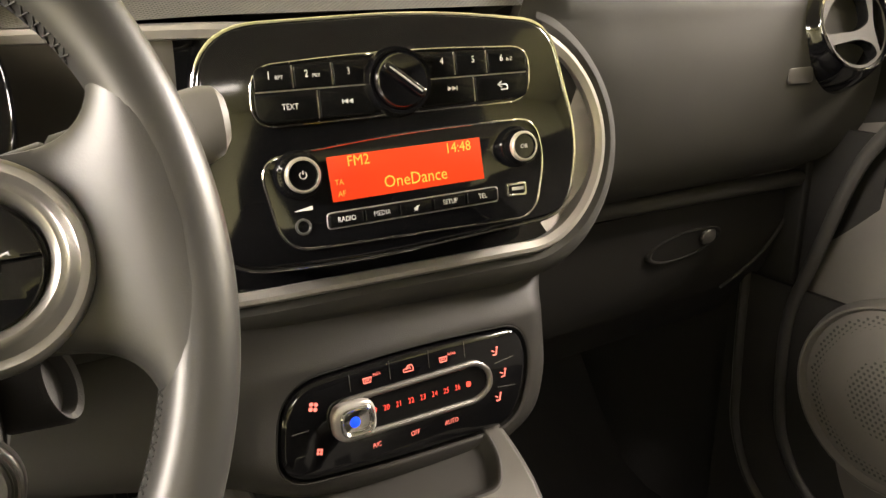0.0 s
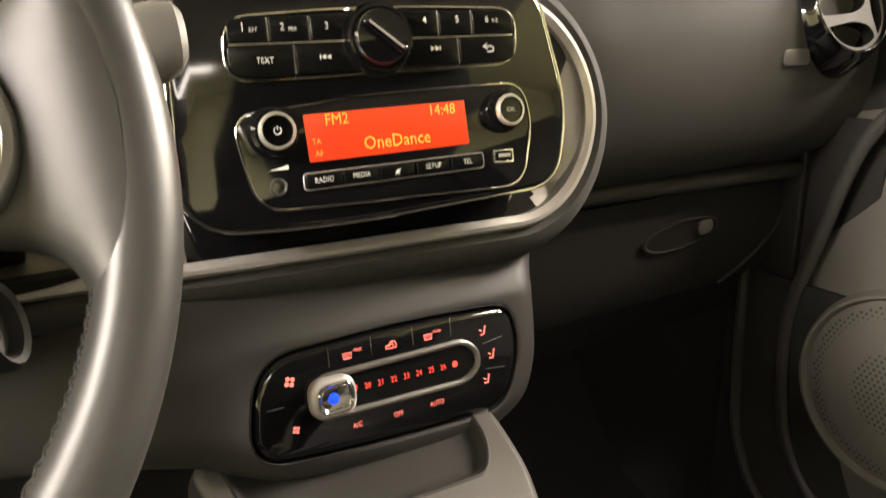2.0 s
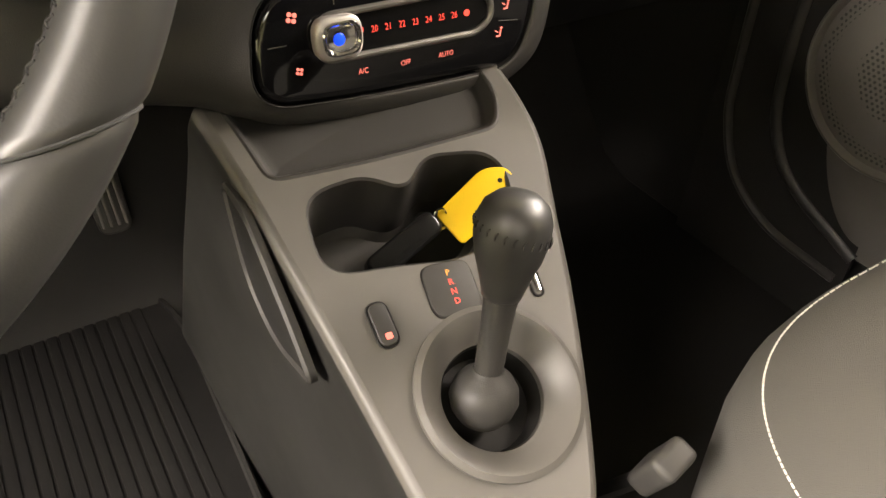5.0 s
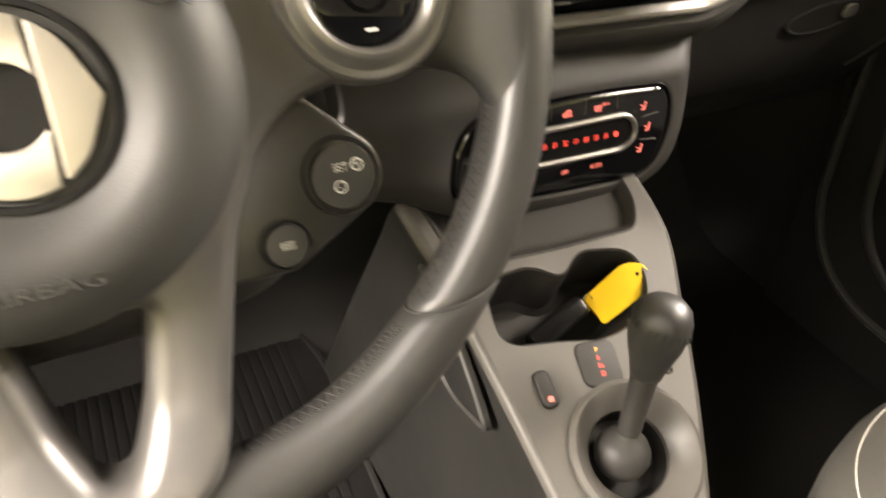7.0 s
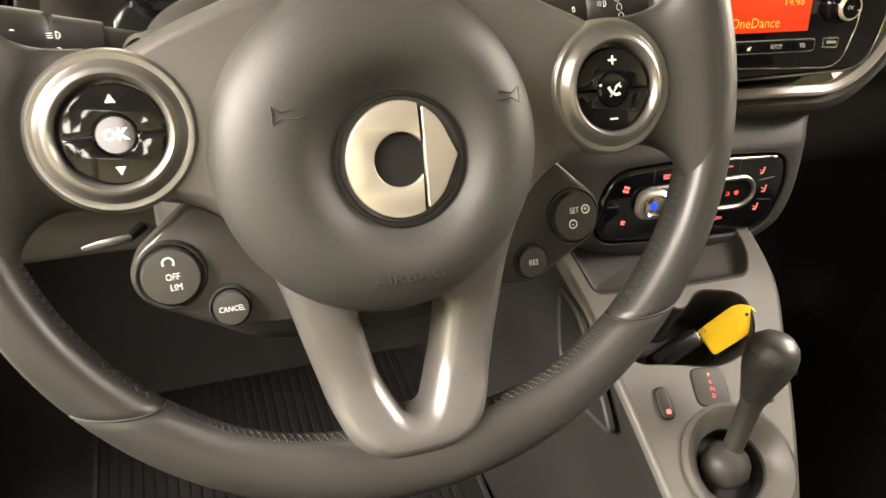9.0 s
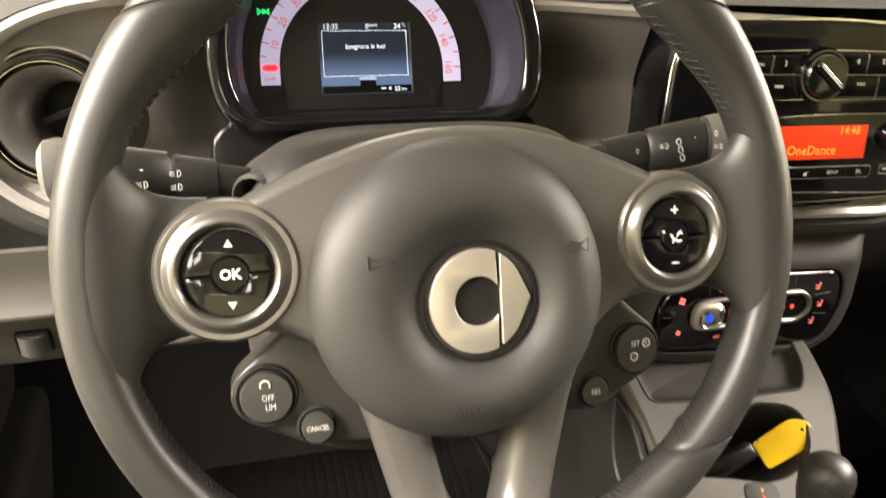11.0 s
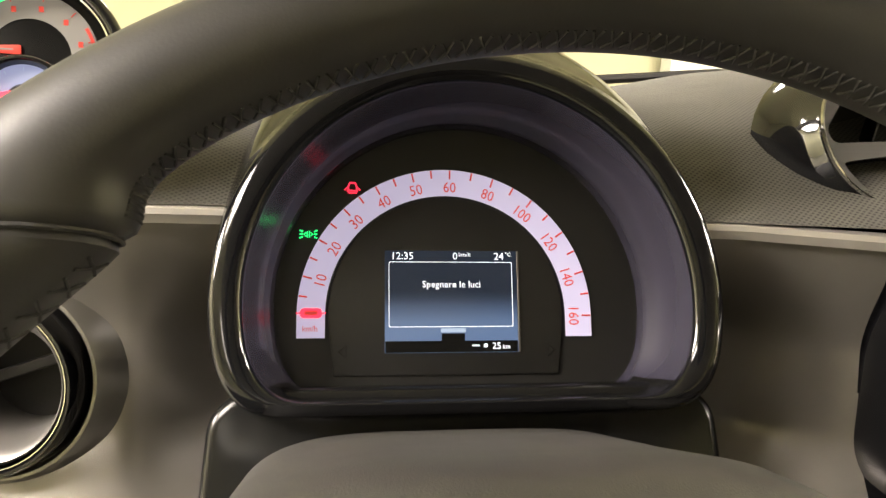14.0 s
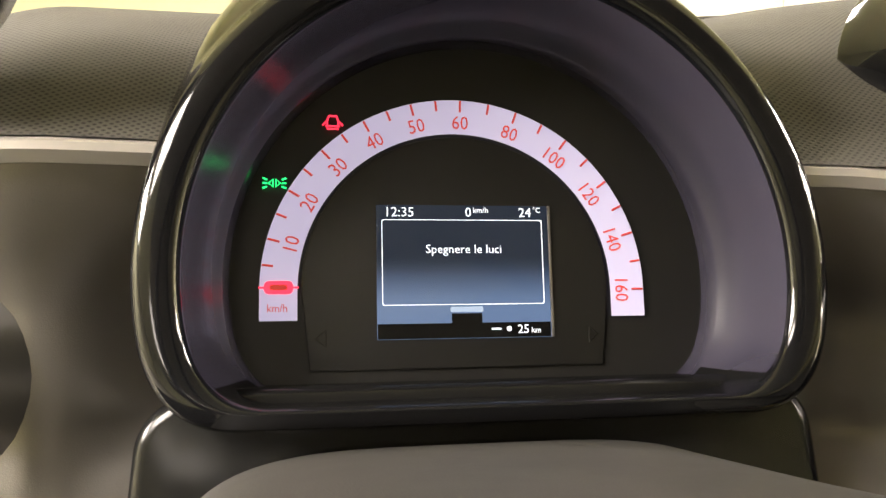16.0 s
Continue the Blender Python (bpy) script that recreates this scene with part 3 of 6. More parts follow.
def round_vent(m, r, label, group="round air vents", depth=0.05, turn=0, flare=1.22):
    v = thing("air_vent", label, "air vent", m, group)
    f = flare - 1
    part("outer_ring", lathe([(r * flare, -depth), (r * (1 + 0.93 * f), -depth * 0.72), (r * (1 + 0.66 * f), -depth * 0.4), (r * (1 + 0.25 * f), -depth * 0.14), (r, -0.004), (r * 0.97, 0.0), (r * 0.95, 0.0), (r * 0.925, -0.003), (r * 0.92, -depth)], cap=False), "gloss", v, "glossy black flared shell", smooth=60)
    part("chrome_line", lathe([(r * 0.985, -0.0012), (r * 0.98, 0.0008), (r * 0.965, 0.0011), (r * 0.958, 0.0004)], cap=False), "chrome", v, "thin chrome line")
    spin = lambda ring: [(r * (x * math.cos(turn) - y * math.sin(turn)), r * (x * math.sin(turn) + y * math.cos(turn))) for x, y in ring]
    web = plate_with_holes(ellipse(0, 0, r * 0.918, n=56), [tidy(spin(h)) for h in WEB_HOLES], -0.0035)
    part("web", web, "satinweb", v, "broad satin three-armed web", smooth=20)
    for h in WEB_HOLES:
        ring = tidy(spin(h))
        bm = bmesh.new()
        skin(bm, [[(x, y, n) for x, y in inset(ring, d)] for d, n in ((0, -0.0035), (0.0006, -0.0042), (0.001, -0.008), (0.0002, -0.016))])
        part("web_side", bm, "spoke", v, "dark inner side of the web", smooth=50)
    part("flap", prism(rrect(0, 0, r * 1.7, 0.0016, 0.0007), -0.034, -0.020, 0.0004), "spoke", v, "thin flap inside the duct", m=pose(0, 0, 0, 0, 0, 65))
    part("duct", lathe([(0.0001, -depth + 0.004), (r * 0.93, -depth)], cap=False), "black", v)
    return v


round_vent(plane_at(0.842, 0.203, 0.690, 20, -8), 0.0455, "glossy black round air vent at the passenger's end of the dashboard", flare=1.32)
for vx in (0.246, 0.43):
    round_vent(plane_at(vx, 0.312 - 0.0875 * (vx - 0.1), 0.762, 25, 0), 0.046, "glossy black round centre air vent on the dashboard top", flare=1.28)
# left vent sits inside the loop in a silver ring
lv = thing("air_vent", "round side air vent with satin dial in the instrument surround", "air vent", LOOP @ pose(-0.33, -0.002, 0.0, 0, 0, 0), "round air vents")
part("outer_ring", lathe([(0.0480, -0.04), (0.0476, -0.02), (0.0468, -0.009), (0.0456, -0.001), (0.0446, 0.0012), (0.0434, 0.001), (0.0422, -0.003), (0.042, -0.04)], cap=False), "gloss", lv, "glossy black ring")
part("chrome_line", lathe([(0.0422, -0.0010), (0.0420, -0.0002), (0.0416, -0.0002), (0.0414, -0.0012)], cap=False), "chrome", lv, "thin chrome line")
part("flare", lathe([(0.0478, -0.022), (0.0484, -0.0165), (0.0496, -0.0145), (0.0512, -0.0145), (0.0535, -0.0165), (0.057, -0.021), (0.062, -0.027), (0.067, -0.034)], cap=False), "ring", lv, "satin flared surround")
dish = bmesh.new()
skin(dish, [ellipse(cx_, cy_, r_, n=56) and [(x, y, n_) for x, y in ellipse(cx_, cy_, r_, n=56)] for cx_, cy_, r_, n_ in ((0, 0, 0.0412, -0.03), (0, 0, 0.0405, -0.006), (0.001, 0, 0.0385, -0.003), (0.003, 0, 0.0355, -0.0045), (0.006, -0.001, 0.031, -0.010), (0.0085, -0.001, 0.0275, -0.017), (0.009, -0.001, 0.0265, -0.024), (0.009, -0.001, 0.026, -0.05))])
part("vent_dial", dish, "trim", lv, "satin grey dial with an offset opening", smooth=60)
part("duct", lathe([(0.0002, -0.047), (0.027, -0.049)], 0.009, -0.001, 32, cap=False), "black", lv)
part("flap", prism(rrect(0.009, 0, 0.048, 0.006, 0.003), -0.036, -0.030, 0.001), "black", lv, m=pose(0, 0, 0, 0, 0, 20))
hz = thing("hazard_switch", "red hazard warning switch in a dark bezel", "switch", plane_at(0.345, 0.296, 0.737, 60, -5))
part("bezel", lathe([(0.029, -0.01), (0.03, 0.003), (0.027, 0.006), (0.024, 0.003), (0.022, -0.002)], cap=False, ry=0.6), "plastic", hz)
part("rocker", lathe([(0.0235, -0.004), (0.022, 0.003), (0.015, 0.006), (0.001, 0.0068)], ry=0.6), material("red_rocker", (0.55, 0.05, 0.03), 0.35, bump=0, vary=0.05), hz, "red push button")

# ---- floor, pedals, sides ----
tagged(part("floor", sheet(lambda s, t: (-0.46 + 1.35 * s, -0.6 + 1.32 * t, 0.0 + 0.25 * smooth01((t - 0.8) / 0.2)), 10, 24, thick=-0.01), "black"), "dark carpeted car floor", "floor", kind="structure")


def floor_mat(x0, x1, y0, y1, label):
    mt = thing("floor_mat", label, "floor mat", group="floor mats")
    part("mat_base", prism(rounded([(x0, y0), (x1, y0), (x1 + 0.03, y1 - 0.1), (x1, y1), (x0, y1)], 0.05), 0.012, 0.02, 0.003), "carpet", mt)
    k = int((x1 - x0) / 0.013)
    ribs = bmesh.new()
    for i in range(k):
        x = x0 + 0.004 + i * 0.013
        prism([(x, y0 + 0.03), (x + 0.0105, y0 + 0.03), (x + 0.0105, y1 - 0.03), (x, y1 - 0.03)], 0.019, 0.0215, 0.001, ribs, bottom=False)
    tagged(part("ribs", ribs, "carpet", mt), kind="stuff")
    part("edge_binding", tube([(x, y, 0.02) for x, y in rounded([(x0, y0), (x1, y0), (x1 + 0.03, y1 - 0.1), (x1, y1), (x0, y1)], 0.05)], 0.004, 6, closed=True), "black", mt)


floor_mat(-0.24, 0.185, -0.25, 0.56, "black ribbed textile driver's floor mat")


def pedal(x, y, z, w, h, label, turn=0):
    p = thing("pedal", label, "pedal", pose(x, y, z, 58, turn, 0), "pedals")
    part("pad", prism(rounded([(-w / 2 * 0.85, -h / 2), (w / 2 * 0.85, -h / 2), (w / 2, h / 2), (-w / 2, h / 2)], 0.012), -0.006, 0.006, 0.003), "plastic", p)
    for i in range(4):
        xx = -w * 0.3 + i * w * 0.2
        part("rib", prism(rrect(xx, 0, w * 0.08, h * 0.82, 0.002), 0.005, 0.009, 0.001), "trim", p, "pale metal rib")
    part("arm", tube([(0, h * 0.2, -0.006), (0, h * 0.6, -0.05), (0.0, h * 1.6, -0.1), (0, h * 2.4, -0.12)], 0.008, 8), "black", p)


pedal(0.180, 0.55, 0.15, 0.040, 0.085, "ribbed metal-faced accelerator pedal")
pedal(0.045, 0.545, 0.165, 0.072, 0.05, "ribbed metal-faced brake pedal")

SPK = Matrix(((0, 0, -1, 0.858), (1, 0, 0, 0.112), (0, -1, 0, 0.325), (0, 0, 0, 1))) @ Matrix.Scale(0.70, 4)
door = thing("passenger_door", "dark passenger door lining with a perforated round speaker grille", "car door")


SEAL_A = [(0, 0.311, 0.40), (0.2, 0.310, 0.33), (0.4, 0.306, 0.25), (0.55, 0.299, 0.19), (0.7, 0.266, 0.125), (0.85, 0.20, 0.085), (1.0, 0.10, 0.075)]
SEAL_B = [(0, 0.165, 0.60), (0.12, 0.196, 0.55), (0.3, 0.226, 0.45), (0.45, 0.2490, 0.36), (0.6, 0.2450, 0.26), (0.72, 0.232, 0.205), (0.84, 0.192, 0.155), (1.0, 0.09, 0.11)]


def door_line(z):
    """How far forward the lining reaches at the height z."""
    for i in range(120):
        y, zz = curve_at(SEAL_B, i / 120)
        if zz <= z:
            return y
    return 0.0


lin = cut(sheet(lambda s, t: (0.892 - 0.03 * math.sin(math.pi * min(1, t * 1.3)) + 0.02 * smooth01((s - 0.82) / 0.18) + 0.07 * smooth01((t - 0.79) / 0.13) * smooth01((s - 0.6) / 0.25), -0.7 + 0.965 * s, 0.0 + 0.72 * t), 200, 130), lambda c: c.z < 0.56 and c.y > door_line(c.z) + 0.003)
part("lining", lin, "lining", door)
part("speaker_ring", lathe([(0.152, 0.0), (0.148, 0.012), (0.144, 0.0165), (0.141, 0.0165), (0.138, 0.012), (0.136, 0.0)], cap=False), "lining", door, m=SPK)
gr = bmesh.new()
lathe([(0.137, 0.004), (0.09, 0.012), (0.0005, 0.016)], bm=gr, cap=False)
holes = bmesh.new()
for i in range(-15, 16):
    for j in range(-17, 18):
        hx, hy = (i + 0.5 * (j % 2)) * 0.0085, j * 0.0074
        rr_ = math.hypot(hx, hy)
        if rr_ < 0.128:
            prism(ellipse(hx, hy, 0.0025, n=6), 0.004, 0.0155 - 0.011 * (rr_ / 0.137) ** 2, 0, holes, bottom=False)
part("speaker_grille", gr, "lining", door, m=SPK)
tagged(part("grille_dimples", holes, "plastic", door, m=SPK), kind="stuff")
for line_, out_ in ((SEAL_A, 0.872), (SEAL_B, 0.872)):
    part("door_seal", tube([(out_, *curve_at(line_, i / 48)) for i in range(49)], 0.006, 10, squash=1.3), "plastic", door, "rounded rubber door seal")
part("seal_channel", sheet(lambda s, t: (0.878, 0.33 - 0.24 * s, 0.0 + 0.40 * t), 8, 12, thick=0.006), "lowtrim", door)
part("dash_end", sheet(lambda s, t: (0.900, 0.34 - 0.16 * s, 0.33 + 0.25 * t), 4, 6, thick=0.006), "lowtrim", dash, "dark end of the dashboard beside the door")
part("outer_skin", box(0.915, -1.1, -0.02, 0.95, 0.8, 0.68, 0.005), "black", door)
part("kick_panel", box(0.885, 0.26, 0.0, 0.91, 0.75, 0.6, 0.004), "black", door)
ldoor = thing("driver_sill", "dark driver's side sill and door frame trim", "sill trim")
part("sill", box(-0.46, -0.9, -0.02, -0.37, 0.62, 0.13, 0.02), "plastic", ldoor)
part("kick_panel", box(-0.44, 0.28, 0.0, -0.41, 0.75, 0.55, 0.005), "plastic", ldoor)
part("frame_seal", tube([(-0.40, 0.26, 0.7), (-0.405, 0.23, 0.5), (-0.405, 0.20, 0.3), (-0.40, 0.10, 0.15), (-0.39, -0.3, 0.13)], 0.014, 8), "black", ldoor)

# passenger seat
seat = thing("passenger_seat", "dark grey cloth passenger seat with pale stitched seam", "car seat")


def cushion(s, t):
    a = 2 * math.pi * s
    c, q = math.cos(a), math.sin(a)
    rx, ry = 0.25, 0.29
    px = math.copysign(abs(c) ** 0.55, c)
    py = math.copysign(abs(q) ** 0.55, q)
    k, h = curve_at([(0, 0.0, 0.385), (0.4, 0.62, 0.38), (0.6, 0.8, 0.372), (0.75, 0.93, 0.352), (0.9, 1.0, 0.31), (1.0, 0.99, 0.20)], t)
    return (0.605 + rx * px * k, -0.325 + ry * py * k, h - 0.012)


part("cushion", sheet(cushion, 64, 24), "seat", seat)
seam = bmesh.new()
for i in range(300):
    tube([cushion((i + q) / 300, 0.80) for q in (0.1, 0.45, 0.8)], 0.0007, 4, bm=seam)
tagged(part("seam", seam, "stitch", seat, "pale stitched seam"), kind="stuff")
part("seat_base", box(0.42, -0.58, 0.0, 0.82, -0.10, 0.22, 0.02), "black", seat)
bk = thing("seat_belt_buckle", "black plastic seat belt buckle beside the seat", "buckle", pose(0.365, -0.07, 0.285, 20, -12, 10) @ Matrix.Scale(0.75, 4))
part("shell", box(-0.017, -0.011, -0.02, 0.017, 0.011, 0.04, 0.006), "plastic", bk)
part("stalk", tube([(0, 0, -0.02), (0.004, 0.004, -0.1), (0.01, 0.01, -0.2)], 0.008, 8), "black", bk)

wp = thing("wiper", "black windscreen wiper arm lying at the windscreen's foot", "wiper")
part("arm", tube([(0.15, 0.71, 0.752), (0.35, 0.725, 0.768), (0.62, 0.73, 0.757)], 0.005, 8), "black", wp)
part("pivot", lathe([(0.016, 0), (0.016, 0.02), (0.010, 0.026), (0.001, 0.027)], 0.15, 0.71, 24), "black", wp, m=pose(0, 0, 0.728))

pn = thing("white_panel", "plain white panel standing at the showroom's far wall", "panel")
for bx0, bx1 in ((3.7, 5.24), (5.25, 6.8)):
    part("board", box(bx0, 8.6, -0.4, bx1, 8.9, 2.6, 0.01), "paint", pn)

# ---- radio ----
radio = thing("car_radio", "glossy black car radio with orange display and chrome edge", "radio", RADIO)
BEZEL = rounded([(-0.122, -0.080), (-0.03, -0.0835), (0.128, -0.0725), (0.141, -0.022), (0.123, 0.0615), (0.03, 0.0695), (-0.118, 0.062)], [0.035, 0.08, 0.022, 0.05, 0.022, 0.08, 0.04], 10)
part("faceplate", prism(BEZEL, -0.11, -0.001, 0.0025), "gloss", radio, "glossy black faceplate")
part("chrome_edge", band(inset(BEZEL, -0.0022), inset(BEZEL, 0.0004), -0.012, -0.0022, 0.0007), "chrome", radio, "thin chrome edge")
KEYPAD = rounded([(-0.089, 0.004), (0.102, 0.010), (0.1035, 0.045), (0.0, 0.0455), (-0.086, 0.039)], [0.016, 0.016, 0.014, 0.05, 0.014], 8)
part("key_frame", band(inset(KEYPAD, -0.0012), inset(KEYPAD, 0.0), -0.003, 0.0012, 0.0004), "chrome", radio, "thin chrome key frame")


def clipped_key(u0, v0, u1, v1, n=0.0022, r=0.002):
    return prism(rounded([(u0, v0), (u1, v0), (u1, v1), (u0, v1)], r, 4), -0.003, n, 0.0008)


def top_v(u):
    return 0.0400 + 0.028 * (u + 0.0864) / 1.0 * 1.0 if u < 0 else 0.0435 + 0.012 * u


for u0, u1 in ((-0.0855, -0.0625), (-0.0612, -0.0378), (-0.0366, -0.0130), (0.0235, 0.0462), (0.0474, 0.0700), (0.0712, 0.1010)):
    rl = 0.012 if u0 < -0.08 else 0.002
    rr_ = 0.012 if u1 > 0.1 else 0.002
    part("preset_key", prism(rounded([(u0, 0.0250 + 0.022 * (u0 + 0.08)), (u1, 0.0250 + 0.022 * (u1 + 0.08)), (u1, top_v(u1) - 0.001), (u0, top_v(u0) - 0.001)], [0.002, 0.002, rr_, rl], 5), -0.003, 0.0022, 0.0008), "key", radio)
for u0, u1 in ((-0.0862, -0.0484), (-0.0472, -0.0110), (0.0215, 0.0593), (0.0605, 0.1010)):
    rl = 0.013 if u0 < -0.08 else 0.002
    rr_ = 0.013 if u1 > 0.1 else 0.002
    b0, b1 = 0.0055 + 0.032 * (u0 + 0.0862), 0.0055 + 0.032 * (u1 + 0.0862)
    part("function_key", prism(rounded([(u0, b0), (u1, b1), (u1, 0.0238 + 0.022 * (u1 + 0.08)), (u0, 0.0238 + 0.022 * (u0 + 0.08))], [rl, rr_, 0.002, 0.002], 5), -0.003, 0.0022, 0.0008), "key", radio)
for wd, u, v, sz in (("1", -0.0765, 0.0335, 0.0070), ("RPT", -0.0705, 0.0322, 0.0034), ("2", -0.0535, 0.0338, 0.0062), ("MIX", -0.0474, 0.0326, 0.0034), ("3", -0.0268, 0.0342, 0.0062),
                     ("4", 0.0372, 0.0375, 0.0062), ("5", 0.0600, 0.0378, 0.0062), ("6", 0.0815, 0.0380, 0.0062), ("A-Z", 0.0875, 0.0373, 0.0034), ("TEXT", -0.0655, 0.0148, 0.0050)):
    part("key_legend", lettering(wd, sz, u, v, 0.0024, squeeze=0.85), "white", radio, "white " + wd + " legend")


for (ua, va), (ub, vb) in (((-0.0619, 0.0262), (-0.0619, 0.0392)), ((-0.0372, 0.0268), (-0.0372, 0.0400)), ((0.0468, 0.0286), (0.0468, 0.0432)), ((0.0706, 0.0291), (0.0706, 0.0436)), ((-0.0478, 0.0073), (-0.0478, 0.0238)), ((0.0599, 0.0108), (0.0599, 0.0262)), ((-0.0850, 0.0242), (-0.0135, 0.0258)), ((0.0225, 0.0266), (0.1005, 0.0283))):
    part("key_gap", tube([(ua, va, 0.0009), (ub, vb, 0.0009)], 0.0004, 6), "emblem", radio, "thin silver line between keys")


def arrows(u, v, flip, s=0.0032):
    bm = bmesh.new()
    for k in (0, 1):
        x = u + flip * (k - 0.5) * s
        bm.faces.new([bm.verts.new(p) for p in ((x - flip * s * 0.5, v - s * 0.5, 0.0024), (x + flip * s * 0.5, v, 0.0024), (x - flip * s * 0.5, v + s * 0.5, 0.0024))])
    x = u + flip * s * 1.1
    bm.faces.new([bm.verts.new(p) for p in ((x - 0.0003, v - s * 0.5, 0.0024), (x + 0.0003, v - s * 0.5, 0.0024), (x + 0.0003, v + s * 0.5, 0.0024), (x - 0.0003, v + s * 0.5, 0.0024))])
    return bm


part("skip_symbol", arrows(-0.029, 0.0162, -1), "white", radio)
part("skip_symbol", arrows(0.043, 0.0200, 1), "white", radio)
part("back_symbol", tube([(0.0802, 0.0188, 0.0025), (0.0772, 0.0207, 0.0025), (0.0802, 0.0226, 0.0025), (0.0774, 0.0207, 0.0025), (0.0835, 0.0207, 0.0025), (0.0845, 0.0195, 0.0025), (0.0845, 0.0175, 0.0025), (0.0795, 0.0172, 0.0025)], 0.0004, 5), "white", radio)
# tuning knob
knob = part("tuning_knob", lathe([(0.0215, -0.004), (0.0215, 0.006), (0.0205, 0.0085), (0.0185, 0.0085), (0.0178, 0.0075), (0.0176, 0.010), (0.016, 0.0122), (0.001, 0.0128)], 0.0050, 0.0262, 64), "gloss", radio, "glossy black rotary knob")
part("knob_ring", lathe([(0.0219, -0.004), (0.0223, 0.002), (0.0219, 0.004), (0.0214, 0.002)], 0.0050, 0.0262, 64, cap=False), "chrome", knob, "chrome ring")
part("grip_bar", prism(rrect(0, 0, 0.032, 0.0062, 0.003), 0.010, 0.0175, 0.002), "gloss", knob, m=pose(0.005, 0.0262, 0, 0, 0, -38))
part("bar_line", prism(rrect(0, 0, 0.026, 0.0011, 0.0005), 0.0172, 0.0179, 0.0002), "silver", knob, m=pose(0.005, 0.0262, 0, 0, 0, -38))
# lower unit
UNIT = rounded([(-0.0885, -0.016), (-0.078, -0.0715), (0.100, -0.071), (0.110, -0.03), (0.104, -0.0035), (0.0, -0.0065)], [0.016, 0.018, 0.016, 0.03, 0.014, 0.08], 8)
part("unit_frame", band(inset(UNIT, -0.0012), inset(UNIT, 0.0002), -0.003, 0.0012, 0.0004), "chrome", radio, "thin chrome unit frame")
part("unit_panel", prism(UNIT, -0.003, 0.0004, 0.0003), "gloss", radio)
LCD = rounded([(-0.0452, -0.0452), (0.0620, -0.0412), (0.0606, -0.0132), (-0.0466, -0.0170)], 0.0008, 2)
disp = part("display", prism(LCD, -0.002, 0.0009, 0.0001), "radio_lcd", radio, "lit orange-red display")
for wd, u, v, sz in (("FM2", -0.0262, -0.0207, 0.0095), ("14:48", 0.0440, -0.0185, 0.0095), ("OneDance", 0.0120, -0.0357, 0.0112), ("TA", -0.0400, -0.0333, 0.0050), ("AF", -0.0390, -0.0405, 0.0050)):
    part("display_text", lettering(wd, sz, u, v, 0.0012, turn=radians(1.8), squeeze=0.92), "amber", disp, "amber " + wd + " reading")


def side_knob(u, v, r, mark):
    k = part("side_knob", lathe([(r * 1.45, -0.002), (r * 1.42, 0.003), (r * 1.3, 0.0055), (r * 1.08, 0.006), (r * 1.02, 0.013), (r * 0.9, 0.0148), (r * 0.82, 0.0146), (r * 0.78, 0.0135), (0.001, 0.0135)], u, v, 48), "gloss", radio, "black rotary knob")
    part("knob_ring", lathe([(r * 1.03, 0.0115), (r * 1.04, 0.0135), (r * 0.95, 0.0152), (r * 0.86, 0.0152), (r * 0.83, 0.0138)], u, v, 48, cap=False), "emblem", k, "silver ring")
    kn = bmesh.new()
    for i in range(36):
        a = 2 * math.pi * i / 36
        for q in (0, 1):
            prism(ellipse(u + r * (1.18 + 0.14 * q) * math.cos(a + 0.09 * q), v + r * (1.18 + 0.14 * q) * math.sin(a + 0.09 * q), r * 0.055, n=5), 0.004, 0.0075 - 0.0015 * q, 0.0004, kn, bottom=False)
    tagged(part("knurl_dots", kn, "key", k), kind="stuff")
    if mark:
        part("legend", lettering(mark, 0.0042, u, v, 0.0137), "white", k)
    else:
        p = [(u + 0.0021 * math.sin(a), v + 0.0021 * math.cos(a), 0.0138) for a in [0.6 + i * (2 * math.pi - 1.2) / 14 for i in range(15)]]
        bm = tube(p, 0.0003, 5)
        tube([(u, v + 0.0004, 0.0138), (u, v + 0.0027, 0.0138)], 0.0003, 5, bm=bm)
        part("power_symbol", bm, "white", k)


side_knob(-0.0655, -0.0262, 0.0105, "")
side_knob(0.0875, -0.0218, 0.0098, "OK")
ROW = [("RADIO", -0.0493, -0.0268), ("MEDIA", -0.0258, -0.0030), ("", -0.0020, 0.0212), ("SETUP", 0.0222, 0.0458), ("TEL", 0.0468, 0.0702)]
for wd, u0, u1 in ROW:
    a, b = (u0 + 0.05) * 0.035, (u1 + 0.05) * 0.035
    part("menu_key", prism(rounded([(u0, -0.0608 + a), (u1, -0.0608 + b), (u1, -0.0522 + b), (u0, -0.0522 + a)], 0.0016, 4), -0.001, 0.0028, 0.0008), "key", radio)
    uc = (u0 + u1) / 2
    if wd:
        part("key_legend", lettering(wd, 0.0046, uc, -0.0565 + (a + b) / 2, 0.0031, turn=radians(2), squeeze=0.85), "white", radio, "white " + wd + " legend")
    else:
        bm = prism([(uc - 0.0018, -0.0560), (uc - 0.0008, -0.0560), (uc + 0.0008, -0.0572), (uc + 0.0008, -0.0532), (uc - 0.0008, -0.0545), (uc - 0.0018, -0.0545)], 0.0029, 0.0031, 0)
        tube([(uc - 0.002, -0.0572, 0.0031), (uc + 0.002, -0.0532, 0.0031)], 0.00025, 5, bm=bm)
        part("mute_symbol", bm, "white", radio)
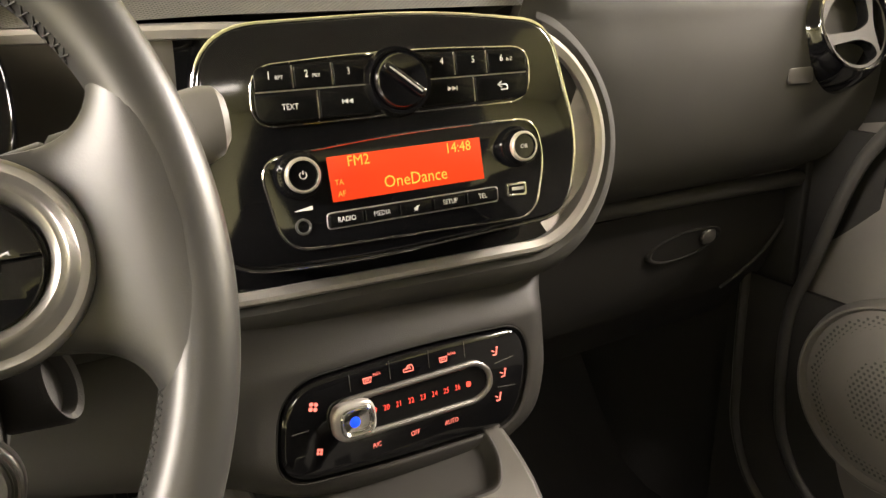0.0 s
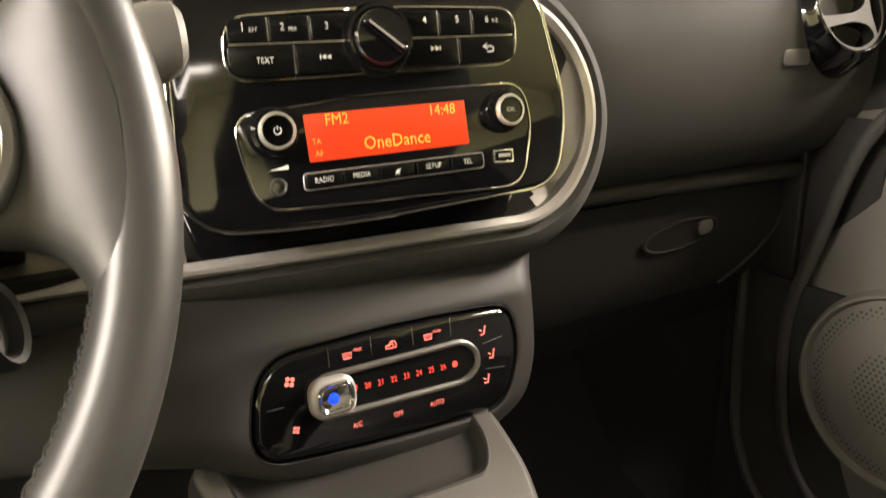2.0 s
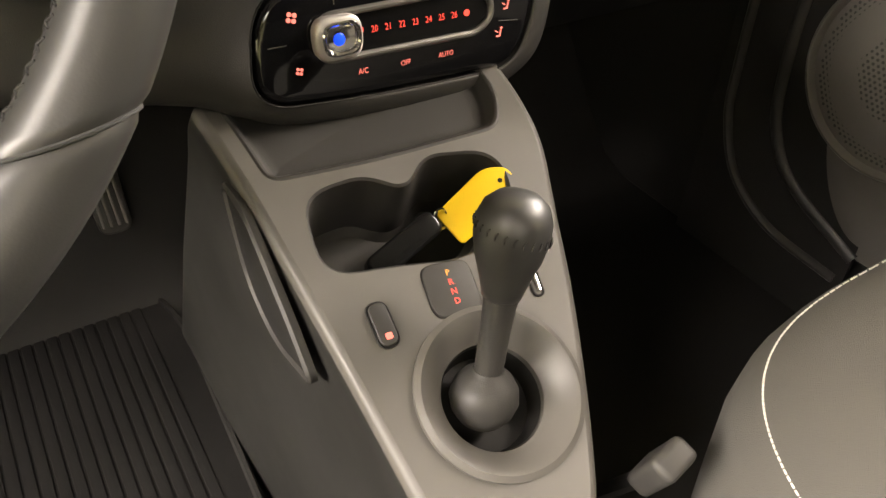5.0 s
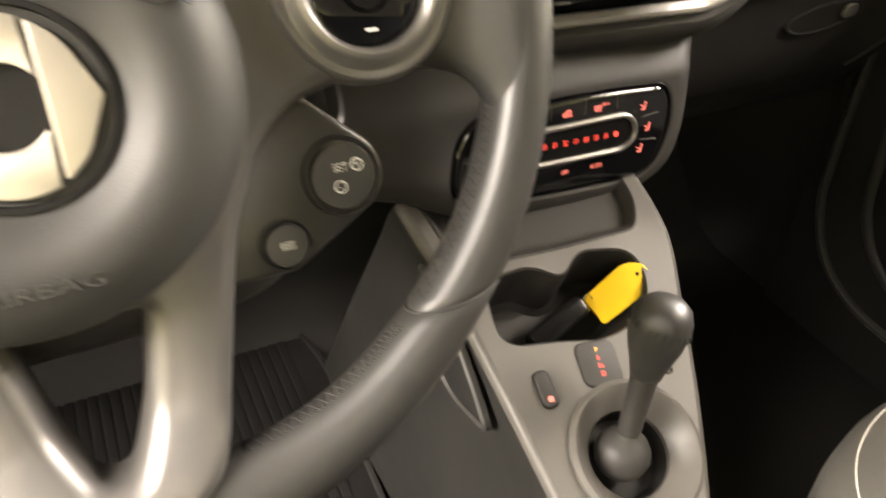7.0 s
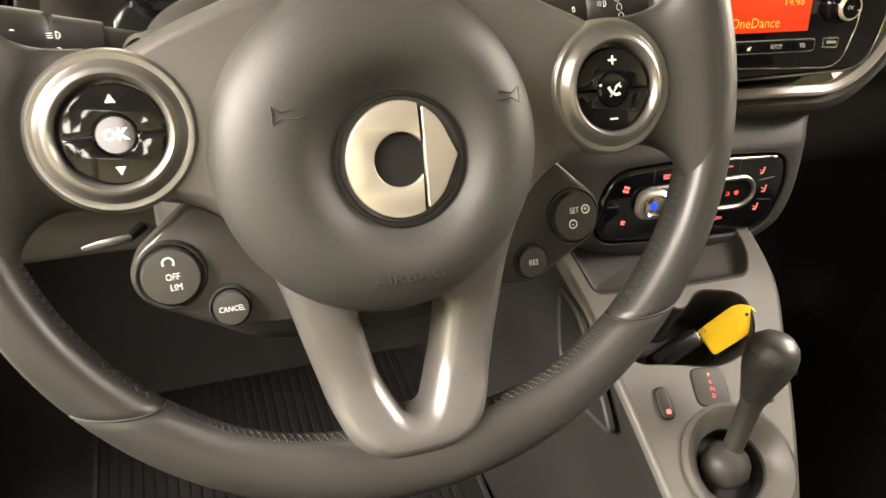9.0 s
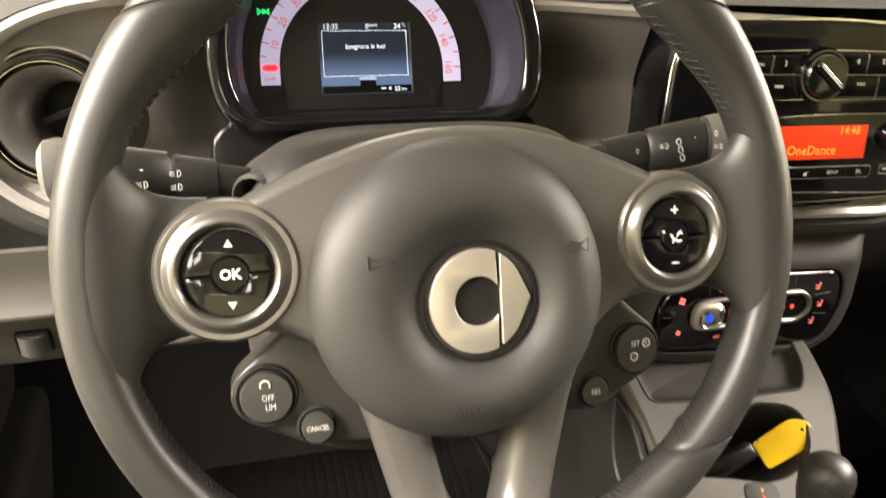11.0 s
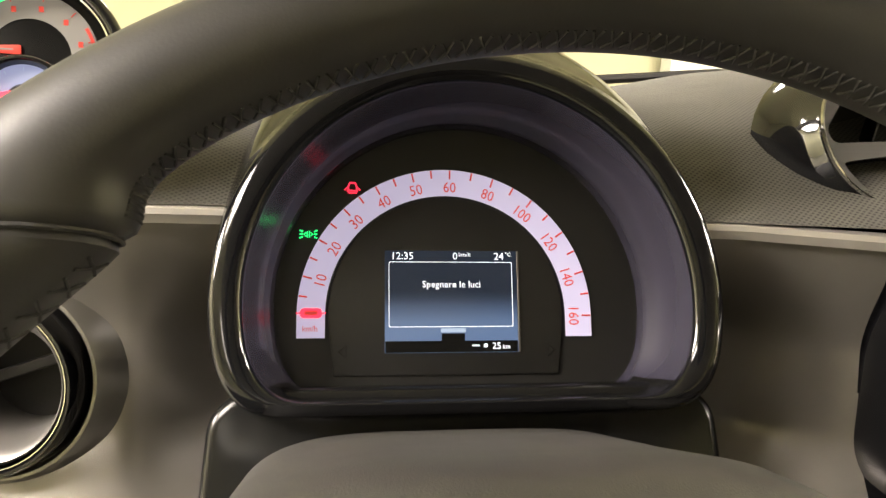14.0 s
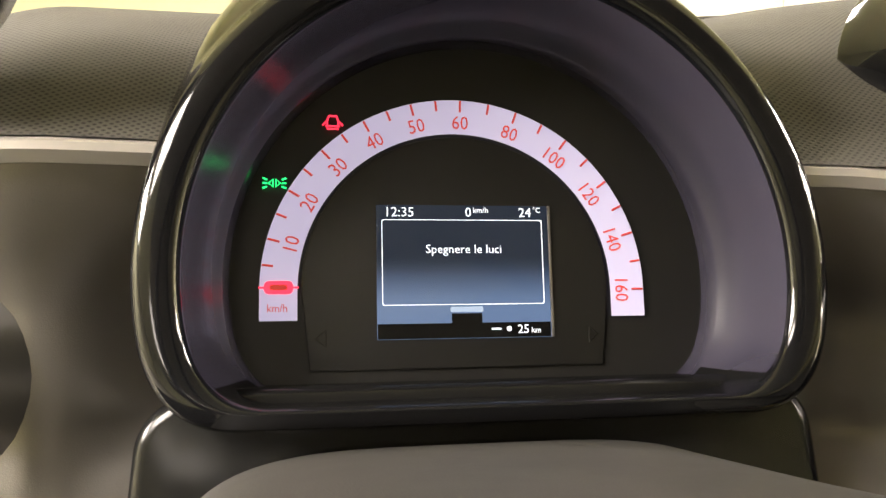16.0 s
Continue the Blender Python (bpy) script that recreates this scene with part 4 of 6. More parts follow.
part("row_edge", band(rounded([(-0.0505, -0.0620), (0.0715, -0.0578), (0.0715, -0.0472), (-0.0505, -0.0514)], 0.003, 4), rounded([(-0.0498, -0.0613), (0.0708, -0.0571), (0.0708, -0.0479), (-0.0498, -0.0521)], 0.0025, 4), 0.0, 0.0012, 0.0002), "silver", radio)
part("usb_port", band(rrect(0.0865, -0.0510, 0.0155, 0.0095, 0.002), rrect(0.0865, -0.0510, 0.0125, 0.0062, 0.001), 0.0, 0.0014, 0.0004), "chrome", radio, "chrome-edged socket")
part("usb_tongue", prism(rrect(0.0875, -0.0505, 0.009, 0.0022, 0.0004), 0.0003, 0.001, 0), "silver", radio)
part("audio_socket", lathe([(0.0052, 0.0), (0.0052, 0.0012), (0.0042, 0.0016), (0.0036, 0.001), (0.0034, 0.0)], -0.0655, -0.0580, 32, cap=False), "button", radio)
part("volume_wedge", prism([(-0.0705, -0.0482), (-0.0585, -0.0482), (-0.0585, -0.0455)], 0.0004, 0.0009, 0), "white", radio, "pale volume wedge")

# ---- centre stack and climate control ----
stack = thing("centre_stack", "dark soft-touch centre stack below the radio", "centre stack", CLIMATE)
PANEL = rounded([(-0.101, -0.066), (-0.02, -0.073), (0.1, -0.076), (0.1175, -0.03), (0.111, 0.004), (0.02, 0.0085), (-0.09, 0.004)], [0.028, 0.1, 0.028, 0.03, 0.028, 0.1, 0.03], 8)
EDGE = [(-0.30, -0.052), (-0.17, -0.058), (-0.13, -0.0625), (-0.105, -0.074), (-0.07, -0.088), (0.0, -0.098), (0.07, -0.100), (0.105, -0.092), (0.13, -0.075), (0.1425, -0.045), (0.1455, -0.015), (0.146, 0.005), (0.149, 0.02), (0.158, 0.035), (0.172, 0.048), (0.183, 0.060), (0.192, 0.074)]
EDGE = [tuple(curve_at([(i, *p) for i, p in enumerate(EDGE)], j / 6)) for j in range(6 * (len(EDGE) - 1) + 1)]
NECK = [(-0.2, -0.0025), (0.008, -0.0025), (0.02, -0.0065), (0.035, -0.0145), (0.054, -0.025), (0.08, -0.038), (0.12, -0.05)]


def to_edge(u, v):
    best = 1.0
    for (x0, y0), (x1, y1) in zip(EDGE, EDGE[1:]):
        dx, dy = x1 - x0, y1 - y0
        k = max(0.0, min(1.0, ((u - x0) * dx + (v - y0) * dy) / (dx * dx + dy * dy)))
        best = min(best, math.hypot(u - x0 - k * dx, v - y0 - k * dy))
    return best


def stack_height(u, v):
    """Level round the panel, hollow above it, rolled off at the foot and the passenger's side, falling away towards the driver's knee."""
    roll = max(0.0, 1 - to_edge(u, v) / 0.026)
    return curve_at(NECK, v) - 0.026 * (1 - math.sqrt(max(0.0, 1 - roll * roll))) - 0.085 * smooth01((-0.106 - u) / 0.19) * (1 + 0.3 * smooth01((v - 0.0) / 0.06))


RIM_ = tidy(dense(PANEL, 0.0035))
HULL_ = EDGE + [(0.192, 0.078), (-0.30, 0.078)]


def outward(p):
    """Where the way from the panel's middle through p meets the stack's outline."""
    cx, cy = 0.008, -0.034
    dx, dy = p[0] - cx, p[1] - cy
    far = 0.0
    for i, (x1, y1) in enumerate(HULL_):
        x0, y0 = HULL_[i - 1]
        ex, ey = x1 - x0, y1 - y0
        det = dx * ey - dy * ex
        if abs(det) > 1e-12:
            t = ((x0 - cx) * ey - (y0 - cy) * ex) / det
            k = ((x0 - cx) * dy - (y0 - cy) * dx) / det
            if t > 0 and -1e-6 <= k <= 1 + 1e-6:
                far = max(far, t)
    return (cx + dx * far, cy + dy * far)


FAR_ = [outward(p) for p in RIM_]
cs = bmesh.new()
rings_ = [[(x, y, -0.016) for x, y in RIM_], [(x, y, -0.0050) for x, y in RIM_], [(x, y, -0.0028) for x, y in inset(RIM_, -0.0012)]]
start_ = inset(RIM_, -0.0025)
for i in range(33):
    k = (i / 32) ** 0.8
    ring = [(a[0] + (b[0] - a[0]) * k, a[1] + (b[1] - a[1]) * k) for a, b in zip(start_, FAR_)]
    rings_.append([(x, y, stack_height(x, y)) for x, y in ring])
rings_.append([(x, y, n - 0.05) for x, y, n in rings_[-1]])
rings_.append([(x * 0.97, y, n - 0.06) for x, y, n in rings_[-1]])
skin(cs, rings_)
part("panel_gasket", band(tidy(inset(RIM_, -0.0012)), tidy(RIM_), -0.012, -0.0024, 0.0004), "black", stack, "thin dark gasket round the panel")
part("surround", cs, "plastic", stack, "soft dark surround flowing into the dashboard", smooth=50)
clim = thing("climate_control", "glossy black climate control with lit red symbols and slider", "control panel", CLIMATE)
part("panel", prism(inset(PANEL, 0.0012), -0.014, -0.001, 0.006), "gloss", clim)
SLOT = rounded([(-0.058, -0.046), (0.064, -0.0475), (0.0775, -0.038), (0.0775, -0.024), (0.066, -0.0135), (-0.056, -0.0145)], [0.015, 0.013, 0.01, 0.01, 0.013, 0.015], 8)
sin_ = inset(SLOT, 0.0042)
part("slot_frame", band(SLOT, sin_, -0.004, 0.003, 0.0014), "ring", clim, "satin silver slider frame")
part("slot_floor", prism(sin_, -0.005, -0.0006, 0), "key", clim)
for i, wd in enumerate(("19", "20", "21", "22", "23", "24", "25", "26")):
    part("temperature_number", lettering(wd, 0.0060, -0.0245 + i * 0.0101, -0.0298 - 0.0002 * i, -0.0003, squeeze=0.85), "red", clim, "red number " + wd)
part("red_dot", prism(ellipse(0.0563, -0.0312, 0.0023, n=16), -0.0010, -0.0003, 0), "red", clim)
sl = part("slider", prism(rrect(-0.0425, -0.0295, 0.0325, 0.027, 0.011), 0.001, 0.0085, 0.003), "silver", clim, "silver slider grip")
part("slider_ring", band(rrect(-0.042, -0.0295, 0.026, 0.021, 0.009), rrect(-0.042, -0.0295, 0.021, 0.016, 0.007), 0.008, 0.0115, 0.001), "chrome", sl, "chrome ring")
part("slider_lens", prism(rrect(-0.042, -0.0295, 0.021, 0.016, 0.007), 0.006, 0.0092, 0.001), "chrome", sl)
part("blue_mark", lathe([(0.004, 0.0090), (0.0036, 0.0100), (0.002, 0.0106), (0.0004, 0.0108)], -0.0438, -0.0297, 20), "blue", sl, "lit blue mark")
for wd, u, v in (("A/C", -0.0249, -0.0552), ("OFF", 0.0067, -0.0558), ("AUTO", 0.0384, -0.0560)):
    part("key_legend", lettering(wd, 0.0051, u, v, 0.0002 - 0.0008, squeeze=0.85), "pink", clim, "lit " + wd + " legend")


def fan(u, v, s):
    bm = bmesh.new()
    for i in range(4):
        a = i * math.pi / 2 + 0.5
        prism(ellipse(u + s * math.cos(a), v + s * math.sin(a), s * 0.62, n=10), -0.0009, -0.0004, 0, bm)
    return bm


part("fan_symbol", fan(-0.0687, -0.0145, 0.0024), "pink", clim)
part("fan_symbol", fan(-0.0682, -0.0470, 0.0017), "pink", clim)


def screen_symbol(u, v, kind):
    bm = bmesh.new()
    n = -0.0005
    if kind == "car":
        tube([(u - 0.004, v - 0.002, n), (u - 0.004, v, n), (u - 0.0015, v + 0.0005, n), (u, v + 0.0024, n), (u + 0.003, v + 0.0024, n), (u + 0.004, v, n), (u + 0.004, v - 0.002, n), (u - 0.004, v - 0.002, n)], 0.0004, 5, bm=bm)
        tube([(u - 0.002, v - 0.0006, n), (u + 0.001, v + 0.0012, n), (u + 0.002, v - 0.0008, n)], 0.0004, 5, bm=bm)
    elif kind == "seat":
        tube([(u - 0.002, v - 0.002, n), (u + 0.001, v - 0.002, n), (u + 0.002, v + 0.002, n)], 0.0006, 5, bm=bm)
        prism(ellipse(u + 0.0022, v + 0.0034, 0.0009, n=8), n, n + 0.0004, 0, bm)
        tube([(u - 0.003, v + 0.002, n), (u - 0.0005, v + 0.0006, n)], 0.0004, 5, bm=bm)
    else:
        tube([(u - 0.0035, v - 0.002, n), (u + 0.002, v - 0.002, n), (u + 0.0025, v + 0.0015, n), (u - 0.004, v + 0.0015, n)], 0.00045, 5, closed=True, bm=bm)
        for k in (-1, 0, 1):
            tube([(u - 0.0008 + k * 0.0014, v - 0.001, n), (u - 0.0008 + k * 0.0014, v + 0.0008, n)], 0.0003, 5, bm=bm)
    return bm


for u, v, kd in ((-0.0262, -0.0062, "glass"), (0.0064, -0.0062, "car"), (0.0370, -0.0064, "glass"), (0.0830, -0.0125, "seat"), (0.0892, -0.0315, "seat"), (0.0828, -0.0495, "seat")):
    part("climate_symbol", screen_symbol(u, v, kd), "pink", clim)
for wd, u, v in (("MAX", -0.0190, -0.0038), ("REAR", 0.0440, -0.0040)):
    part("key_legend", lettering(wd, 0.0030, u, v, -0.0006), "pink", clim)
for a, b in (((-0.0403, -0.0112), (-0.0403, 0.001)), ((-0.0087, -0.0100), (-0.0087, 0.003)), ((0.024, -0.0100), (0.024, 0.003)), ((0.0556, -0.0100), (0.0556, 0.003)), ((0.082, -0.0215), (0.100, -0.0195)), ((0.083, -0.041), (0.100, -0.043)), ((-0.086, -0.030), (-0.074, -0.030))):
    part("key_gap", tube([(*a, -0.0008), (*b, -0.0008)], 0.00028, 5), "trim", clim)

# ---- centre console ----
console = thing("centre_console", "grey plastic centre console with cup holder and tray", "centre console", CONSOLE)
OUT = rounded([(-0.064, -0.155), (0.01, -0.16), (0.046, -0.094), (0.078, -0.0225), (0.098, 0.033), (0.115, 0.075), (0.122, 0.13), (0.124, 0.175), (-0.087, 0.175), (-0.0815, 0.0965), (-0.0725, -0.02)], [0.04, 0.05, 0.05, 0.05, 0.03, 0.03, 0.03, 0.005, 0.005, 0.03, 0.03], 6)
CUP = rounded([(-0.063, 0.036), (-0.02, 0.0285), (0.025, 0.016), (0.070, 0.034), (0.080, 0.080), (0.030, 0.0915), (0.008, 0.0735), (-0.014, 0.0905), (-0.055, 0.089)], [0.024, 0.03, 0.022, 0.025, 0.026, 0.012, 0.010, 0.012, 0.026], 6)
TRAY = rounded([(-0.067, 0.1030), (0.0, 0.0965), (0.088, 0.0950), (0.104, 0.120), (0.109, 0.17), (-0.072, 0.17)], [0.010, 0.03, 0.010, 0.02, 0.004, 0.004], 6)
GEAR = ellipse(0.001, -0.060, 0.043, n=48)


def settle(bm):
    """The console's front end dips under the centre stack."""
    for v in bm.verts:
        if v.co.y > 0.085:
            v.co.z -= 0.016 * min(1.4, ((v.co.y - 0.085) / 0.085) ** 1.5)
    return bm


OUT, CUP, TRAY = tidy(OUT), tidy(CUP), tidy(TRAY)
OUT = tidy(dense(OUT, 0.012))
TRAY = tidy(dense(TRAY, 0.012))
part("top_plate", settle(plate_with_holes(inset(OUT, 0.005), (CUP, TRAY, GEAR), 0.0)), "console", console, "satin grey console top")
sd = bmesh.new()
skin(sd, [[(x, y, n) for x, y in inset(OUT, d)] for d, n in ((0.005, 0.0), (0.002, -0.0008), (0.0, -0.003), (-0.001, -0.008))])
part("top_edge", settle(sd), "console", console, "pale rounded console edge")
# side wall takes a much darker plastic than the satin top
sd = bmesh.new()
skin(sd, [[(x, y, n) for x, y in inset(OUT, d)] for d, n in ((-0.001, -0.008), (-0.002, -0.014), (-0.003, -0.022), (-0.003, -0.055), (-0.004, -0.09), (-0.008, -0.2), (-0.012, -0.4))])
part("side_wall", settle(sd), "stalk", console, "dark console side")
cw = bmesh.new()
rg = skin(cw, [[(x, y, n) for x, y in inset(CUP, d)] for d, n in ((0, 0.0), (0.0015, -0.0015), (0.003, -0.012), (0.005, -0.03), (0.008, -0.05), (0.013, -0.055))])
cw.faces.new(rg[-1])
part("cup_well", settle(cw), "plastic", console, "dark cup holder well")
tw = bmesh.new()
rg = skin(tw, [[(x, y, n) for x, y in inset(TRAY, d)] for d, n in ((-0.001, 0.0), (0.0005, 0.0008), (0.0015, 0.0006), (0.003, -0.001), (0.006, -0.0075), (0.009, -0.0095), (0.014, -0.0100))])
tw.faces.new(rg[-1])
part("tray", settle(tw), "plastic", console, "shallow open tray with raised lip")
gs = bmesh.new()
lathe([(0.050, -0.0005), (0.050, 0.003), (0.0465, 0.0048), (0.043, 0.003), (0.036, -0.006), (0.031, -0.011), (0.0295, -0.026)], 0.001, -0.060, 64, gs, cap=False)
part("gear_surround", gs, "console", console, "satin ring round the gear lever")
part("gear_well", lathe([(0.030, -0.014), (0.028, -0.03), (0.001, -0.032)], 0.001, -0.060, 48, cap=False), "black", console)
LENS = rounded([(0.118, -0.0225), (0.09, -0.0085), (0.05, -0.0145), (0.02, -0.0185), (-0.006, -0.0255), (0.03, -0.062), (0.07, -0.066), (0.1, -0.042)], [0.004, 0.02, 0.03, 0.02, 0.003, 0.02, 0.02, 0.015], 6)
# flat plate, no hollow: the pocket's shade is its black colour
part("side_pocket", prism(LENS, 0.0, 0.0025, 0.001), "black", console, "lens-shaped side pocket, its shaded hollow drawn as flat black", m=Matrix(((0, 0, -1, -0.0845), (1, 0, 0, 0), (0, 1, 0, 0), (0, 0, 0, 1))))
part("pocket_lip", band(inset(LENS, -0.005), LENS, -0.002, 0.0040, 0.0018), "plastic", console, m=Matrix(((0, 0, -1, -0.0845), (1, 0, 0, 0), (0, 1, 0, 0), (0, 0, 0, 1))))
# gear selector display, parking switch, slot
gd = part("gear_display", prism(rrect(0, 0, 0.034, 0.036, 0.009), -0.001, 0.0015, 0.0008), "plastic", console, "square gear position display", m=pose(0.0035, 0.0045, 0, 0, 0, -8) @ Matrix.Scale(0.9, 4))
part("display_edge", band(rrect(0, 0, 0.0352, 0.0372, 0.0094), rrect(0, 0, 0.034, 0.036, 0.009), -0.0005, 0.0007, 0.0002), "black", gd)
for i, (wd, mt) in enumerate((("P", "amber"), ("R", "red"), ("N", "red"), ("D", "red"))):
    part("gear_letter", lettering(wd, 0.0058, 0.0008, 0.0105 - i * 0.0066, 0.0017), mt, gd, "lit letter " + wd)
sw = part("console_switch", prism(rrect(0, 0, 0.0125, 0.029, 0.006), 0.0, 0.003, 0.0012), "plastic", console, "small rocker switch", m=pose(-0.0438, -0.0005, 0, 0, 0, -3) @ Matrix.Scale(0.88, 4))
part("switch_edge", band(rrect(0, 0, 0.0152, 0.0318, 0.0075), rrect(0, 0, 0.0128, 0.0294, 0.0062), -0.0005, 0.0012, 0.0003), "black", sw)
part("switch_symbol", prism(rrect(0.0005, -0.0085, 0.0045, 0.0042, 0.001), 0.003, 0.0033, 0), "pink", sw, "lit pink symbol")
sl2 = part("key_slot", band(rrect(0, 0, 0.0085, 0.026, 0.0042), rrect(0, 0, 0.006, 0.0232, 0.003), -0.0005, 0.0016, 0.0004), "black", console, m=pose(0.0550, -0.0085, 0, 0, 0, -10) @ Matrix.Scale(0.9, 4))
part("slot_insert", prism(rrect(0.001, 0, 0.003, 0.018, 0.001), 0.0, 0.0012, 0.0003), "chrome", sl2, "pale insert")

# gear lever: ball foot, shaft and pear-shaped leather knob
lever = thing("gear_lever", "black gear lever with leather knob and ball foot", "gear lever", CONSOLE)
BASE, TIP = Vector((-0.004, -0.058, -0.012)), Vector((0.0165, 0.0045, 0.071))
ax = (TIP - BASE).normalized()
LM_ = Matrix.Translation(BASE) @ ax.to_track_quat("Z", "Y").to_matrix().to_4x4() @ Matrix.Scale(0.92, 4)
LEN = (TIP - BASE).length
part("ball_foot", lathe([(0.003, -0.02), (0.014, -0.0155), (0.0195, -0.008), (0.0218, 0.0), (0.0205, 0.008), (0.0165, 0.0145), (0.011, 0.0185), (0.0095, 0.021)], seg=40), "plastic", lever, "matt black ball foot", m=LM_)
part("shaft", lathe([(0.0088, 0.018), (0.0092, 0.05), (0.0100, 0.066), (0.0108, 0.0725)], seg=32), "plastic", lever, m=LM_)
part("knob", lathe([(0.0108, 0.0715), (0.0118, 0.0725), (0.0125, 0.076), (0.0155, 0.086), (0.0195, 0.098), (0.0218, 0.110), (0.0215, 0.120), (0.0185, 0.128), (0.0125, 0.1335), (0.005, 0.1355), (0.0005, 0.1357)], seg=48), "leather", lever, "stitched black leather knob", m=LM_)
st = bmesh.new()
for i in range(26):
    a = i * 2 * math.pi / 26
    p = Vector((0.0220 * math.cos(a), 0.0220 * math.sin(a), 0.1135 + 0.004 * math.cos(a)))
    tube([p + Vector((0.0002 * math.cos(a), 0.0002 * math.sin(a), -0.0022)), p + Vector((0.0005 * math.cos(a + 0.12), 0.0005 * math.sin(a + 0.12), 0.0)), p * 1.0 + Vector((0, 0, 0.0022)) + Vector((-0.003 * math.sin(a) * 0.5, 0.003 * math.cos(a) * 0.5, 0))], 0.0006, 5, bm=st)
tagged(part("knob_stitching", st, "thread", lever, "dark cross stitching", m=LM_), kind="stuff")

# key with yellow tag lying in the cup holder
key = thing("car_key", "black car key with bright yellow plastic tag in the cup holder", "key", CONSOLE)
part("key_body", prism(rrect(0, 0, 0.055, 0.017, 0.007), -0.0055, 0.0055, 0.003), "key", key, "glossy black key body", m=pose(-0.0015, 0.0455, -0.021, 8, -8, 18))
part("key_loop", tube([(0.0065 * math.cos(a), 0.0065 * math.sin(a), 0) for a in [i * math.pi / 8 for i in range(16)]], 0.0009, 6, closed=True), "chrome", key, m=pose(0.0275, 0.053, -0.0165, 40, 10, 20))
tag_x = Vector((0.0485, 0.0150, 0.020)).normalized()
tag_n = tag_x.cross(Vector((-0.30, 0.95, 0.10))).normalized()
tag_y = tag_n.cross(tag_x)
TAG = Matrix(((tag_x.x, tag_y.x, tag_n.x, 0.0310), (tag_x.y, tag_y.y, tag_n.y, 0.0465), (tag_x.z, tag_y.z, tag_n.z, -0.0210), (0, 0, 0, 1)))
tagp = part("tag", prism(rounded([(0.0, -0.0135), (0.038, -0.0145), (0.0545, -0.004), (0.0545, 0.005), (0.043, 0.0145), (0.0, 0.0125)], [0.004, 0.008, 0.005, 0.005, 0.008, 0.004]), -0.0016, 0.0016, 0.0008), "yellow", key, "bright yellow plastic tag", m=TAG)
part("tag_hole", lathe([(0.0014, 0.0), (0.0016, 0.0003), (0.0003, 0.0003)], 0.0455, 0.001, 12), "black", tagp, m=pose(0, 0, 0.0016))

# ---- steering wheel ----
wheel = thing("steering_wheel", "black leather steering wheel with satin grey spokes and round button pads", "steering wheel", WHEEL)
RC, RN, CV = 0.169, -0.004, 0.0
SEAMS = (-42, 43.5, 136.5, 222)


def rim_loop(a, k=24):
    """The leather rim's section at the angle a: thicker at the hand grips, and cut level at the seams."""
    lean = math.degrees(math.atan2(math.sin(a), abs(math.cos(a))))
    grip = math.exp(-((lean - 40) / 11) ** 2)
    foot = math.exp(-((math.degrees(math.atan2(math.sin(a), math.cos(a))) + 90) / 27) ** 2)
    low = math.exp(-((lean + 46) / 12) ** 2)
    ri = 0.0102 + 0.0095 * grip + 0.012 * foot + 0.002 * low
    ro = 0.0135 + 0.0012 * grip
    deep = 0.0140 + 0.0012 * grip
    skew = sum(math.exp(-((math.degrees(math.atan2(math.sin(a - radians(q)), math.cos(a - radians(q))))) / 9) ** 2) * math.tan(radians(q)) for q in SEAMS)
    out = []
    for j in range(k):
        b = 2 * math.pi * j / k
        cr = math.cos(b)
        rr = (ro if cr > 0 else ri) * math.copysign(abs(cr) ** 0.9, cr)
        aa = a - 1.25 * skew * rr / RC
        out.append(((RC + rr) * math.cos(aa), CV + (RC + rr) * math.sin(aa), RN + deep * math.copysign(abs(math.sin(b)) ** 0.85, math.sin(b))))
    return out


def rim_piece(a0, a1, seg):
    bm = bmesh.new()
    rings = [rim_loop(radians(a0 + (a1 - a0) * i / seg)) for i in range(seg + 1)]
    # the leather tucks in where two pieces meet
    for q, k in ((0, 0.93), (-1, 0.93)):
        c = sum((Vector(p) for p in rings[q]), Vector()) / len(rings[q])
        rings[q] = [c + (Vector(p) - c) * k for p in rings[q]]
    skin(bm, rings)
    return bm


for i in range(4):
    a0, a1 = SEAMS[i], SEAMS[(i + 1) % 4] + (360 if i == 3 else 0)
    part("rim", rim_piece(a0 + 0.12, a1 - 0.12, 90), "leather", wheel, "black leather rim section")
for a in SEAMS:
    lp = [Vector(p) for p in rim_loop(radians(a), 24)]
    c = sum(lp, Vector()) / len(lp)
    part("rim_seam", tube([c + (p - c) * 0.955 for p in lp], 0.0006, 6, closed=True), "thread", wheel)
# small cross stitches along the inner side of the rim
for a0, a1 in ((-80, -44), (-40, -16), (22, 41.5), (45.5, 90), (90, 134.5), (138.5, 158), (196, 220), (224, 260)):
    st = bmesh.new()
    k = int((a1 - a0) / 1.35)
    for i in range(k):
        for q in (0, 1):
            aa, ab = radians(a0 + (a1 - a0) * i / k), radians(a0 + (a1 - a0) * (i + 0.62) / k)
            pa, pb = rim_loop(aa, 60)[31 if q else 27], rim_loop(ab, 60)[27 if q else 31]
            mid = (Vector(pa) + Vector(pb)) / 2
            out = Vector((math.cos(aa), math.sin(aa), 0)) * -0.0006 + Vector((0, 0, 0.0002))
            tube([Vector(pa), mid + out, Vector(pb)], 0.00036, 5, bm=st)
    tagged(part("stitching", st, "thread", wheel, "dark cross stitching"), kind="stuff")


